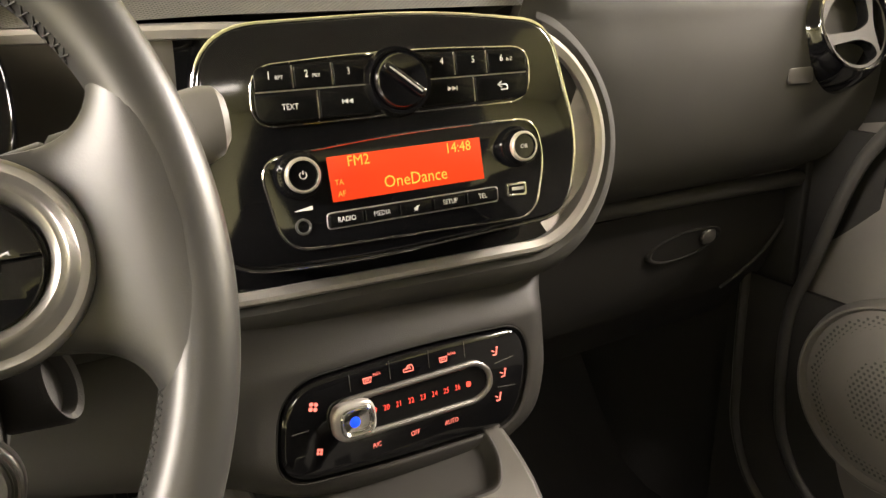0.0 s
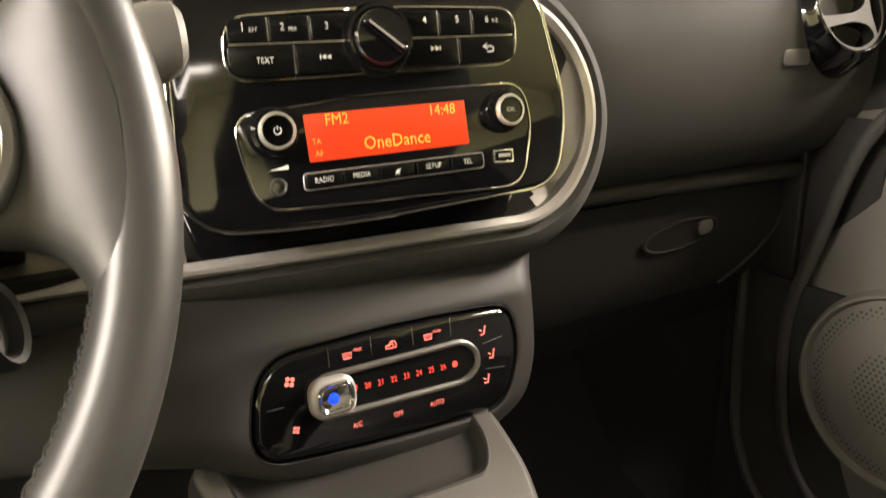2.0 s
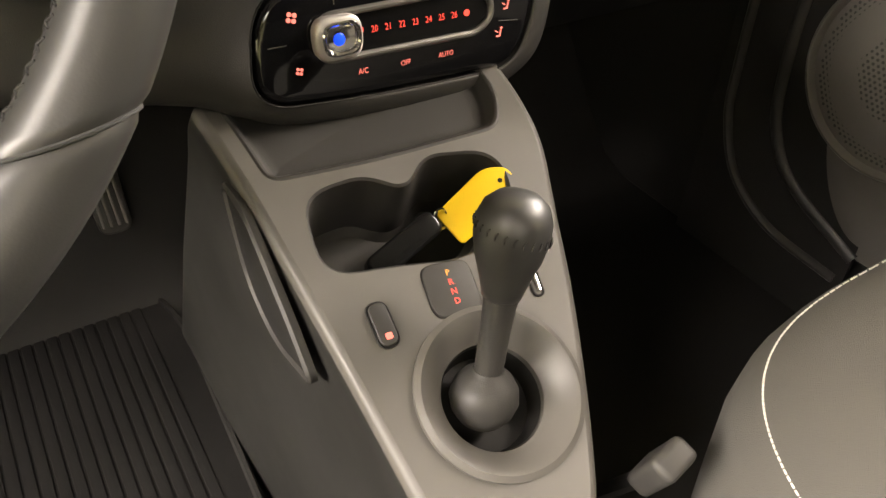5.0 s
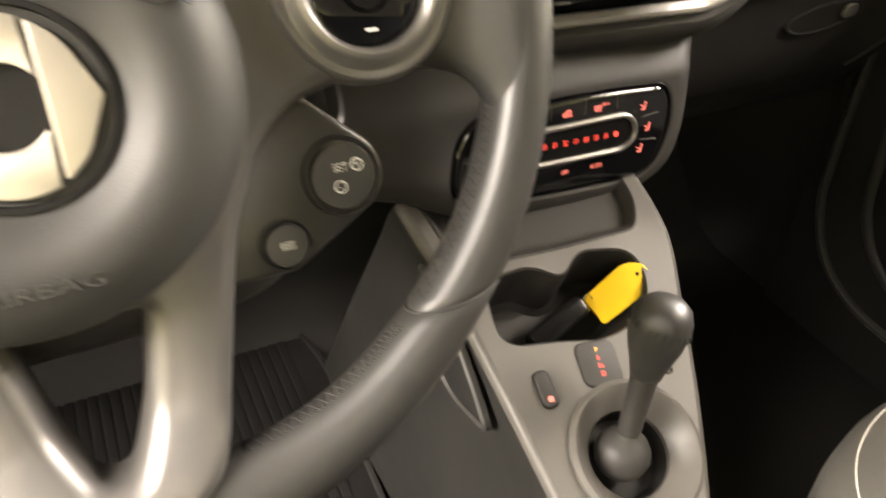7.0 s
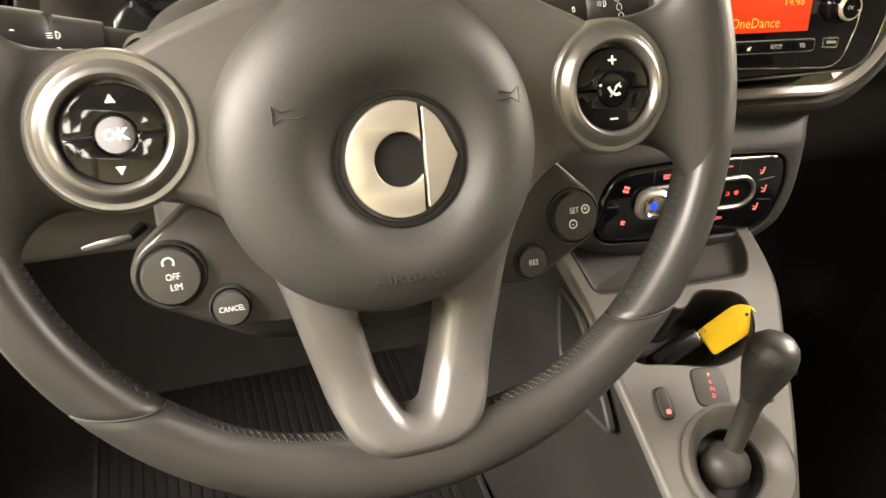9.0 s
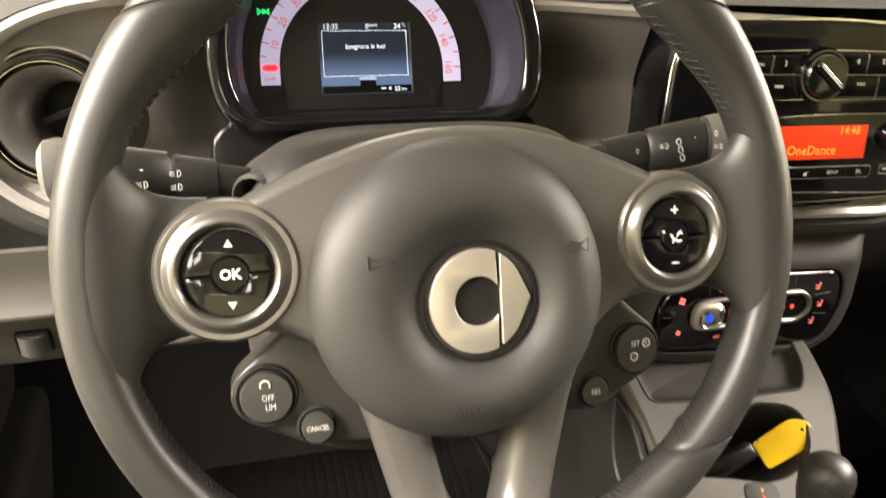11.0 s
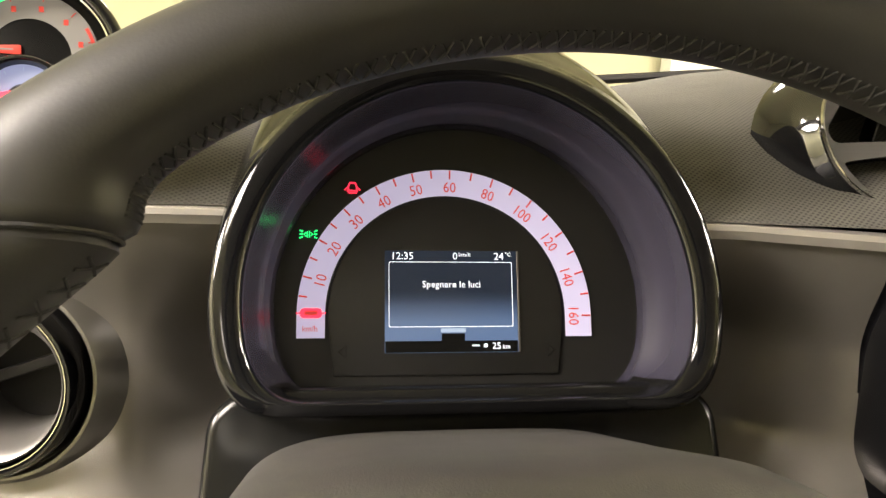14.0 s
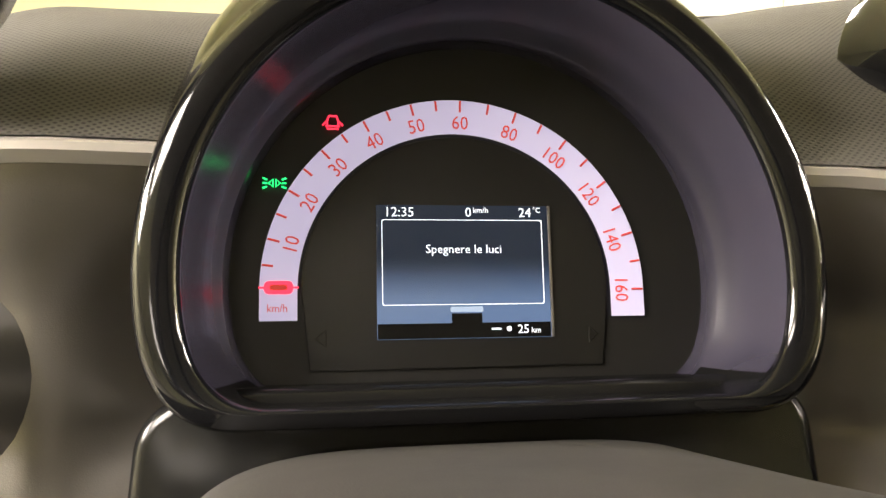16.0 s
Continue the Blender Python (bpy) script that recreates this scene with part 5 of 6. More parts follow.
def side_arm(sgn):
    """Leather arm between the rim and the button pad."""
    bm = bmesh.new()
    loops = []
    for t in [i / 20 for i in range(21)]:
        half = 0.0305 + 0.052 * math.exp(-5.2 * t)
        vc = 0.003
        th = 0.0120 - 0.005 * t
        nn = RN + 0.0139 - 0.0130 * smooth01(t * 1.5 - 0.05) - th
        ring = []
        for j in range(24):
            b = 2 * math.pi * j / 24
            c, s = math.cos(b), math.sin(b)
            v = vc + half * math.copysign(abs(c) ** 0.8, c)
            ring.append((sgn * (math.sqrt(RC * RC - v * v) - 0.002 - 0.05 * t - (RC - math.sqrt(RC * RC - v * v)) * -t), v, nn + th * math.copysign(abs(s) ** 0.8, s)))
        loops.append(ring)
    bm.faces.new(skin(bm, loops)[-1])
    return bm


for sg in (-1, 1):
    part("side_arm", side_arm(sg), "leather", wheel, "leather-covered side spoke")


def mirror(half):
    return half + [(-x, y) for x, y in reversed(half)]


# satin grey frame: top arch, side lugs and the lower V spoke
FRAME = [(0.0, -0.160), (0.018, -0.159), (0.031, -0.150), (0.038, -0.135), (0.047, -0.10), (0.054, -0.072), (0.066, -0.045), (0.082, -0.032), (0.100, -0.0285), (0.117, -0.022), (0.128, -0.013), (0.131, 0.001), (0.128, 0.015), (0.117, 0.024), (0.10, 0.034), (0.075, 0.045), (0.045, 0.0555), (0.02, 0.0600), (0.0, 0.061)]
fr_ = rounded([(x, y) for x, y in FRAME[:1]] + FRAME[1:-1] + FRAME[-1:] + [(-x, y) for x, y in reversed(FRAME[1:-1])], 0.012, 4)
fr_ = tidy(fr_)
HOLE = tidy(rounded([(-0.0055, -0.141), (0.0055, -0.141), (0.0145, -0.122), (0.0215, -0.088), (-0.0215, -0.088), (-0.0145, -0.122)], [0.006, 0.006, 0.012, 0.004, 0.004, 0.012], 6))
fm = plate_with_holes(inset(fr_, 0.0065), (inset(HOLE, -0.0065),), 0.0)
bmesh.ops.translate(fm, verts=fm.verts, vec=(0, 0, 0.001))
skin(fm, [[(x, y, n) for x, y in inset(fr_, d)] for d, n in ((0.0065, 0.001), (0.0052, 0.0006), (0.0036, -0.0004), (0.002, -0.0018), (0.0006, -0.0042), (0.0, -0.007), (0.0, -0.016))])
skin(fm, [[(x, y, n) for x, y in inset(HOLE, d)] for d, n in ((-0.0065, 0.001), (-0.0052, 0.0006), (-0.0036, -0.0004), (-0.002, -0.0018), (-0.0006, -0.0042), (0.0, -0.007), (0.001, -0.02))])
bmesh.ops.remove_doubles(fm, verts=fm.verts, dist=2e-5)
for v in fm.verts:
    v.co.z += 0.011 * smooth01((-0.118 - v.co.y) / 0.035)
part("spoke_frame", fm, "trim", wheel, "satin grey spoke frame")
part("hub_back", lathe([(0.062, -0.006), (0.06, -0.05), (0.04, -0.075), (0.03, -0.12)], 0, -0.016, 40), "black", wheel)
PROFILE = [(0.0698, -0.008), (0.0716, -0.001), (0.0718, 0.003), (0.0708, 0.008), (0.0688, 0.0125), (0.0655, 0.0165), (0.061, 0.0198), (0.056, 0.0222), (0.051, 0.0236), (0.046, 0.0240), (0.0415, 0.0233), (0.0375, 0.0215), (0.034, 0.0190), (0.031, 0.0168), (0.0285, 0.0155)]
dome_ = bmesh.new()
loops_ = []
for rad, h in PROFILE:
    w_ = (rad - 0.0285) / 0.0433
    loops_.append([(-0.0055 * w_ + rad * math.cos(2 * math.pi * i / 96), -0.0205 + 0.0042 * w_ + rad * math.sin(2 * math.pi * i / 96), h) for i in range(96)])
rg_ = skin(dome_, loops_)
dome_.faces.new(rg_[-1])
dome_.faces.new(rg_[0])
cover = part("airbag_cover", dome_, "hide", wheel, "grained black airbag cover", smooth=60)
part("emblem_well", lathe([(0.0288, 0.0150), (0.0285, 0.0170), (0.0268, 0.0172), (0.0262, 0.0150)], 0, -0.0205, 56, cap=False), "black", cover)
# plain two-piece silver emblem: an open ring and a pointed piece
em = bmesh.new()
ring_o, ring_i = [], []
for i in range(49):
    a = radians(68 + (292 - 68) * i / 48)
    ring_o.append((0.0215 * math.cos(a), 0.0225 * math.sin(a)))
    b = radians(37 + (323 - 37) * i / 48)
    ring_i.append((0.0106 * math.cos(b), 0.0106 * math.sin(b)))
prism(ring_o + list(reversed(ring_i)), 0.0155, 0.0182, 0.0006, em)
part("emblem_ring", em, "emblem", cover, "silver open ring", m=pose(-0.0005, -0.0205, 0, 0, 0, 0) @ Matrix.Diagonal((1.09, 1.09, 1, 1)))
part("emblem_point", prism(rounded([(0.0094, -0.0203), (0.0162, -0.0148), (0.0230, 0.0), (0.0162, 0.0148), (0.0094, 0.0203)], [0.002, 0.008, 0.001, 0.008, 0.002], 6), 0.0155, 0.0182, 0.0006), "emblem", cover, "silver pointed piece", m=pose(-0.0003, -0.0205, 0, 0, 0, 0) @ Matrix.Diagonal((1.09, 1.09, 1, 1)))
part("emblem_core", lathe([(0.0262, 0.0152), (0.02, 0.0158), (0.001, 0.016)], 0, -0.0205, 40), "black", cover)
part("cover_lettering", lettering("AIRBAG", 0.0062, -0.003, -0.0695, 0.0240, squeeze=1.5), "leather", cover, "raised AIRBAG letters", m=None)
for sg in (-1, 1):
    p = [(sg * (0.0465 + 1.35 * (a - 0.0465)), 1.35 * b + 0.002) for a, b in ((0.041, -0.0005), (0.044, 0.0018), (0.048, 0.0008), (0.0505, 0.0028), (0.0505, -0.0022), (0.048, -0.0006), (0.044, -0.0012))]
    part("horn_mark", tube([(x, y, 0.0237) for x, y in p], 0.0005, 5, closed=True), "hide", cover, "embossed horn symbol")


UP = pose(0, 0, 0.0027)


def pad(sgn, kind):
    cx, cy = sgn * 0.1105, 0.001
    ring = part("pad_ring", lathe([(0.0325, -0.010), (0.0322, -0.001), (0.0314, 0.0018), (0.0302, 0.0030), (0.0290, 0.0030), (0.0278, 0.0028), (0.0266, 0.0036), (0.0252, 0.0054), (0.0238, 0.0066), (0.0224, 0.0068), (0.0211, 0.0058), (0.0203, 0.0040), (0.0198, 0.0010), (0.0196, -0.004)], cx, cy, 96, cap=False), "ring", wheel, "satin silver pad ring")
    bx = sgn * 0.1095
    for q, (a0, a1) in enumerate(((1.2, 178.8), (181.2, 358.8))):
        pts = [(bx + 0.0190 * math.cos(radians(a0 + (a1 - a0) * i / 24)), 0.0190 * math.sin(radians(a0 + (a1 - a0) * i / 24))) for i in range(25)]
        pts += [(bx + 0.0082 * math.cos(radians(a1 - 1.5 + (a0 - a1 + 3) * i / 12)), 0.0082 * math.sin(radians(a1 - 1.5 + (a0 - a1 + 3) * i / 12))) for i in range(13)]
        part("pad_button", prism(tidy(pts), -0.003, 0.0018, 0.0006), "gloss", ring, "glossy black half-round button", m=UP)
    part("pad_gap", lathe([(0.0197, -0.0034), (0.001, -0.0032)], bx, 0, 40), "key", ring, m=pose(0, 0, 0.0048))
    cb = part("centre_button", lathe([(0.0076, -0.002), (0.0076, 0.0022), (0.007, 0.0028), (0.001, 0.0028)], bx, 0, 40), "gloss", ring, "round centre button", m=UP)
    part("button_edge", lathe([(0.0079, -0.001), (0.0079, 0.0016), (0.0077, 0.0018), (0.0076, 0.001)], bx, 0, 40, cap=False), "key", cb)
    if kind == "ok":
        part("legend", lettering("OK", 0.0062, bx, 0, 0.003, bold=0.0002), "white", cb, "white OK legend")
        for s in (1, -1):
            part("arrow_mark", prism([(bx - 0.0019, s * 0.0122), (bx + 0.0019, s * 0.0122), (bx, s * 0.0156)][::s], 0.0017, 0.0021, 0), "white", ring, "white arrow", m=UP)
    else:
        ph = tube([(bx - 0.003, 0.0012, 0.0031), (bx - 0.0015, -0.0012, 0.0031), (bx + 0.0012, -0.0025, 0.0031), (bx + 0.0028, -0.002, 0.0031)], 0.0007, 6)
        tube([(bx - 0.0022, -0.0032, 0.0031), (bx + 0.003, 0.003, 0.0031)], 0.0003, 5, bm=ph)
        tube([(bx + 0.0005, 0.001, 0.0031), (bx + 0.002, 0.0022, 0.0031), (bx + 0.0035, 0.001, 0.0031)], 0.0004, 5, bm=ph)
        part("legend", ph, "white", cb, "white handset symbol")
        pl = prism(rrect(bx, 0.0136, 0.0042, 0.0009, 0.0002), 0.0017, 0.0021, 0)
        prism(rrect(bx, 0.0136, 0.0009, 0.0042, 0.0002), 0.00175, 0.00215, 0, pl)
        part("plus_mark", pl, "white", ring, "white plus", m=UP)
        part("minus_mark", prism(rrect(bx, -0.0136, 0.0042, 0.0009, 0.0002), 0.0017, 0.0021, 0), "white", ring, "white minus", m=UP)


pad(-1, "ok")
pad(1, "call")


def round_button(name, u, v, r, n, lines):
    b = part(name, lathe([(r * 1.2, n - 0.012), (r * 1.2, n - 0.001), (r * 1.14, n + 0.0008), (r * 1.06, n), (r * 1.03, n - 0.002)], u, v, 40, cap=False), "button", wheel, "round black cruise button")
    part("button_cap", lathe([(r, n - 0.008), (r, n + 0.002), (r * 0.93, n + 0.0035), (r * 0.5, n + 0.0038), (0.001, n + 0.0038)], u, v, 40), "button", b)
    for wd, du, dv, sz in lines:
        part("legend", lettering(wd, sz, u + du, v + dv, n + 0.0040, squeeze=0.8), "white", b, "white " + wd + " legend")
    return b




def hull(points):
    pts = sorted(set(points))

    def half(seq):
        out = []
        for p in seq:
            while len(out) > 1 and (out[-1][0] - out[-2][0]) * (p[1] - out[-2][1]) - (out[-1][1] - out[-2][1]) * (p[0] - out[-2][0]) <= 1e-12:
                out.pop()
            out.append(p)
        return out[:-1]
    return half(pts) + half(list(reversed(pts)))


for sg in (-1, 1):
    ua, ub = (0.098, 0.0755) if sg < 0 else (0.096, 0.0712)
    va, vb = (-0.0615, -0.079) if sg < 0 else (-0.0615, -0.0815)
    pod_ = hull(ellipse(sg * ua, va, 0.0165, n=40) + ellipse(sg * ub, vb, 0.0112, n=32) + ellipse(sg * 0.085, -0.040, 0.008, n=16) + [(sg * 0.05, -0.05), (sg * 0.048, -0.092)])
    part("cruise_pod", prism(pod_, -0.035, -0.0165, 0.003), "podgrey", wheel, "satin grey cruise control pod")
b = round_button("cruise_button", -0.098, -0.0615, 0.0125, -0.013, [("OFF", 0.0005, 0.000, 0.0042), ("LIM", 0.0014, -0.0046, 0.0042)])
part("speed_symbol", tube([(-0.0985 + 0.0022 * math.cos(a), -0.0552 + 0.0022 * math.sin(a), -0.0088) for a in [0.2 * i - 0.6 for i in range(22)]], 0.0004, 5), "white", b)
round_button("cruise_button", -0.0755, -0.0790, 0.0078, -0.012, [("CANCEL", 0, 0, 0.0036)])
b = round_button("cruise_button", 0.0960, -0.0615, 0.0125, -0.016, [("SET", -0.0010, 0.0032, 0.0042), ("+", 0.0052, 0.0034, 0.0042), ("-", -0.0020, -0.0035, 0.0042)])
for cu, cvv in ((0.1012, -0.0581), (0.0940, -0.0650)):
    part("circle_mark", tube([(cu + 0.0021 * math.cos(a), cvv + 0.0021 * math.sin(a), -0.0118) for a in [i * math.pi / 8 for i in range(16)]], 0.0003, 5, closed=True), "white", b)
round_button("cruise_button", 0.0712, -0.0815, 0.0080, -0.016, [("RES", 0, 0, 0.0042)])

# ---- steering column, stalks ----
col = thing("steering_column", "dark grey plastic steering column shroud", "column shroud", WHEEL)
bm = bmesh.new()
rings_ = []
for n, w, v0, v1 in ((-0.040, 0.070, -0.09, 0.034), (-0.0415, 0.080, -0.10, 0.046), (-0.0445, 0.087, -0.106, 0.053), (-0.049, 0.093, -0.11, 0.0585), (-0.056, 0.098, -0.11, 0.0625), (-0.068, 0.1015, -0.11, 0.065), (-0.09, 0.104, -0.11, 0.0665), (-0.15, 0.106, -0.10, 0.0640), (-0.235, 0.107, -0.09, 0.0625)):
    rings_.append([(x, y, n) for x, y in ellipse(0, (v0 + v1) / 2, w, (v1 - v0) / 2, n=72, p=4.2)])
r_ = skin(bm, rings_)
bm.faces.new(r_[0])
part("shroud", bm, "plastic", col, smooth=70)
part("ignition_barrel", lathe([(0.0135, -0.03), (0.0135, 0.002), (0.0115, 0.004), (0.0095, 0.0), (0.009, -0.012), (0.001, -0.013)], 0, 0, 32), "button", col, "round lock barrel", m=pose(-0.094, 0.030, -0.062, 12, -35, 0))


part("ignition_lock", lathe([(0.02, -0.03), (0.0195, 0.0), (0.0175, 0.003), (0.0150, 0.001), (0.0140, -0.006), (0.001, -0.007)], 0, 0, 40), "plastic", col, "ignition lock with grey ring", m=WHEEL.inverted() @ (Matrix.Translation((0.128, 0.10, 0.573)) @ Vector((0.75, -0.62, 0.25)).to_track_quat("Z", "Y").to_matrix().to_4x4() @ Matrix.Diagonal((0.6, 1.0, 1, 1))))


def stalk(sgn, label):
    s = thing("column_stalk", label, "stalk", WHEEL @ pose(sgn * 0.093, 0.036, -0.092, 0, 0, 0), "column stalks")
    return s


lst = stalk(-1, "black light stalk with white symbols")
prof = [(0, 0.0095), (0.022, 0.0105), (0.0222, 0.0125), (0.045, 0.0135), (0.047, 0.0120), (0.049, 0.0145), (0.078, 0.0155), (0.080, 0.0140), (0.082, 0.0155), (0.090, 0.0158), (0.094, 0.0165), (0.104, 0.0165), (0.110, 0.0145), (0.113, 0.010)]


def barrel(prof_, sgn):
    bm = bmesh.new()
    loops = [[(sgn * x, r * 0.98 * math.cos(2 * math.pi * j / 28) + 0.14 * x, r * 0.62 * math.sin(2 * math.pi * j / 28) + 0.30 * x) for j in range(28)] for x, r in prof_]
    r = skin(bm, loops)
    bm.faces.new(r[0])
    bm.faces.new(r[-1])
    return bm


prof_l = [(x * 0.90, r) for x, r in prof]
part("lever", barrel(prof_l[:9], -1), "stalk", lst)
part("end_cap", barrel(prof_l[8:], -1), "tip", lst, "pale grey end cap")
rst = stalk(1, "black wiper stalk with white symbols")
part("lever", barrel(prof[:9], 1), "stalk", rst)
part("end_cap", barrel(prof[8:], 1), "tip", rst, "pale grey end cap")


def marks(par, sgn, items):
    for wd, x, dv, sz in items:
        if wd == "drop":
            m_ = tube([(sgn * x + 0.0016 * math.cos(a), 0.14 * x + dv + (0.0022 if math.sin(a) > 0 else 0.0015) * math.sin(a), 0.30 * x + 0.0104) for a in [i * math.pi / 6 for i in range(12)]], 0.0002, 5, closed=True)
        elif wd == "lamp":
            m_ = tube([(sgn * x + 0.0016 * (0.4 + math.cos(a)), 0.14 * x + dv + 0.0016 * math.sin(a), 0.30 * x + 0.0106) for a in [-1.6 + i * 0.32 for i in range(11)]], 0.0002, 5, closed=True)
            for q in (-1, 0, 1):
                tube([(sgn * x - 0.0008, 0.14 * x + dv + q * 0.0010, 0.30 * x + 0.0106), (sgn * x - 0.0034, 0.14 * x + dv + q * 0.0010, 0.30 * x + 0.0106)], 0.00018, 5, bm=m_)
        else:
            m_ = lettering(wd, sz, sgn * x, 0.14 * x + dv, 0.30 * x + 0.0112)
        part("symbol", m_, "white", par)


marks(rst, 1, [("0", 0.083, 0.004, 0.0055), ("drop", 0.062, 0.003, 0), ("drop", 0.063, -0.002, 0), ("drop", 0.064, -0.007, 0), ("lamp", 0.054, 0.002, 0), ("lamp", 0.085, -0.004, 0), (".", 0.071, 0.006, 0.008), ("0", 0.038, 0.002, 0.0045)])
marks(lst, -1, [("lamp", 0.040, 0.003, 0), ("lamp", 0.056, -0.004, 0), ("lamp", 0.040, -0.004, 0), (".", 0.067, 0.003, 0.008), ("-", 0.056, 0.004, 0.006)])

# ---- instrument cluster ----
clu = thing("instrument_cluster", "glossy black hooded instrument cluster with lit half-round speedometer", "instrument cluster", CLUSTER)


def hood_ring(d, n, lift=0.0):
    """The hood's outline drawn in by d, less so along its foot."""
    ring = arch(0.1245 - d, 0.0785 - d, -0.0965 + (d * 0.22 if d > 0 else d))
    return [(x, y + lift * max(0.0, min(1.0, (y + 0.0965) / 0.12)), n) for x, y in ring]


hood = bmesh.new()
lip = [(0.0032 - 0.0082 * math.cos(radians(a)), 0.0465 + 0.0055 * math.sin(radians(a))) for a in range(180, -1, -12)]
skin(hood, [hood_ring(d, n, 0.055 * (1 - max(0.0, 1 - (0.0465 - n) / 0.0965) ** 1.8) if d < 0.0021 and n < 0.0465 else 0.0) for d, n in lip + [(-0.0056, 0.040), (-0.0062, 0.03), (-0.0064, 0.015), (-0.006, 0.0), (-0.0045, -0.02), (-0.002, -0.036), (0.002, -0.05)]])
HOOD = material("black_hood_gloss", (0.004, 0.004, 0.0045), 0.09, spec=0.32, bump=0, vary=0.1)
part("hood", hood, HOOD, clu, "glossy black domed hood", smooth=60)
dome = bmesh.new()
skin(dome, [[(x * k + 0.003 * (1 - k), (y + 0.0965) * k - 0.0965, n) for x, y, _ in hood_ring(0.002, 0, 0.055)] for k, n in ((1, -0.05), (0.97, -0.065), (0.92, -0.079), (0.85, -0.091), (0.74, -0.103), (0.6, -0.112), (0.4, -0.118), (0.2, -0.121), (0.02, -0.122))])
part("hood_back", dome, HOOD, clu, smooth=60)
WALL = [hood_ring(d, n) for d, n in ((0.0113, 0.0468), (0.0117, 0.0425), (0.0122, 0.038), (0.0128, 0.0335), (0.0135, 0.029), (0.0150, 0.022), (0.0170, 0.0165), (0.0187, 0.0135), (0.0202, 0.0110))]
COLLAR = [hood_ring(d, n) for d, n in ((0.0202, 0.0110), (0.0210, 0.0098), (0.0217, 0.007), (0.0222, 0.003), (0.0222, -0.002))]
wall_, low_ = bmesh.new(), bmesh.new()
skin(wall_, [ring[-9:] + ring[:82] for ring in WALL], closed=False)
skin(low_, [ring[81:-8] for ring in WALL], closed=False)
# the dial's spilled lavender glow is put into this base colour
GLOW_TINT = material("glow_tinted_wall", (0.024, 0.0225, 0.034), 0.24, grain=1800, bump=0, vary=0.05)
part("inner_wall", wall_, GLOW_TINT, clu, "smooth dark inner wall tinted with the dial's violet glow", smooth=60)
collar_ = bmesh.new()
skin(collar_, COLLAR)
part("dial_collar", collar_, GLOW_TINT, clu, "dark collar round the dial", smooth=60)
part("inner_foot", low_, "key", clu, "glossy black lower inner wall", smooth=60)
part("dial_face", prism([(x, y) for x, y, _ in hood_ring(0.0205, 0)], -0.01, -0.001, 0), "dialface", clu, "black dial face")
part("hood_base", prism(rounded([(-0.133, -0.16), (0.139, -0.16), (0.134, -0.10), (0.118, -0.088), (-0.112, -0.088), (-0.128, -0.10)], [0.004, 0.004, 0.012, 0.015, 0.015, 0.012]), -0.04, 0.030, 0.006), "key", clu, "dark base under the hood")
DC = (-0.0050, -0.0500)


def arc_band(r0, r1, n0, n1, ext):
    o = [(DC[0] + r1 * math.cos(a), DC[1] + r1 * math.sin(a)) for a in [math.pi * i / 64 for i in range(65)]]
    i_ = [(DC[0] + r0 * math.cos(a), DC[1] + r0 * math.sin(a)) for a in [math.pi * i / 64 for i in range(65)]]
    o = [(DC[0] + r1, DC[1] - ext)] + o + [(DC[0] - r1, DC[1] - ext)]
    i_ = [(DC[0] + r0, DC[1] - ext)] + i_ + [(DC[0] - r0, DC[1] - ext)]
    bm = bmesh.new()
    rr = skin(bm, [[(x, y, n1) for x, y in o], [(x, y, n1) for x, y in i_]], closed=False)
    return bm


part("speed_scale", arc_band(0.0670, 0.0822, 0, 0.0004, 0.0125), "dial", clu, "lit lavender speed scale")
inner_disc = [(DC[0] + 0.0655 * math.cos(a), DC[1] + 0.0655 * math.sin(a)) for a in [math.pi * i / 48 for i in range(49)]] + [(DC[0] - 0.062, -0.083), (DC[0] + 0.062, -0.083)]
part("centre_disc", prism(inner_disc, -0.001, 0.0006, 0.0004), "dialface", clu)

def dial_angle(kmh):
    return radians(180.4 - kmh * 1.535) if kmh <= 60 else radians(88.3 - (kmh - 60) * 0.889)


for kmh in (10, 20, 30, 40, 50, 60, 80, 100, 120, 140, 160):
    a = dial_angle(kmh)
    part("speed_number", lettering(str(kmh), 0.0086, DC[0] + 0.0717 * math.cos(a), DC[1] + 0.0717 * math.sin(a), 0.0009, turn=a - math.pi / 2, squeeze=0.88), "dialred", clu, "red number " + str(kmh))
tk = [5 * i for i in range(1, 13)] + [60 + 10 * i for i in range(1, 11)]
for kmh in tk:
    a = dial_angle(kmh)
    big = kmh % 10 == 0 if kmh <= 60 else kmh % 20 == 0
    r0 = 0.0768 if big else 0.0774
    part("speed_tick", tube([(DC[0] + r * math.cos(a), DC[1] + r * math.sin(a), 0.0008) for r in (r0, 0.0818)], 0.00048, 4), "dialred", clu)
part("unit_legend", lettering("km/h", 0.0046, -0.0800, -0.0575, 0.0009, squeeze=0.9), "dialred", clu)
nd = part("needle", prism(rrect(-0.0795, -0.0490, 0.0118, 0.0054, 0.0026), 0.0008, 0.0013, 0.0003), "crimson", clu, "red needle stub")
part("needle_slot", prism(rrect(-0.0795, -0.0490, 0.0070, 0.0022, 0.001), 0.0013, 0.0016, 0), "dialred", nd)
part("needle_line", prism(rrect(-0.0795, -0.0490, 0.0160, 0.0008, 0.0003), 0.0007, 0.0011, 0), "crimson", nd)
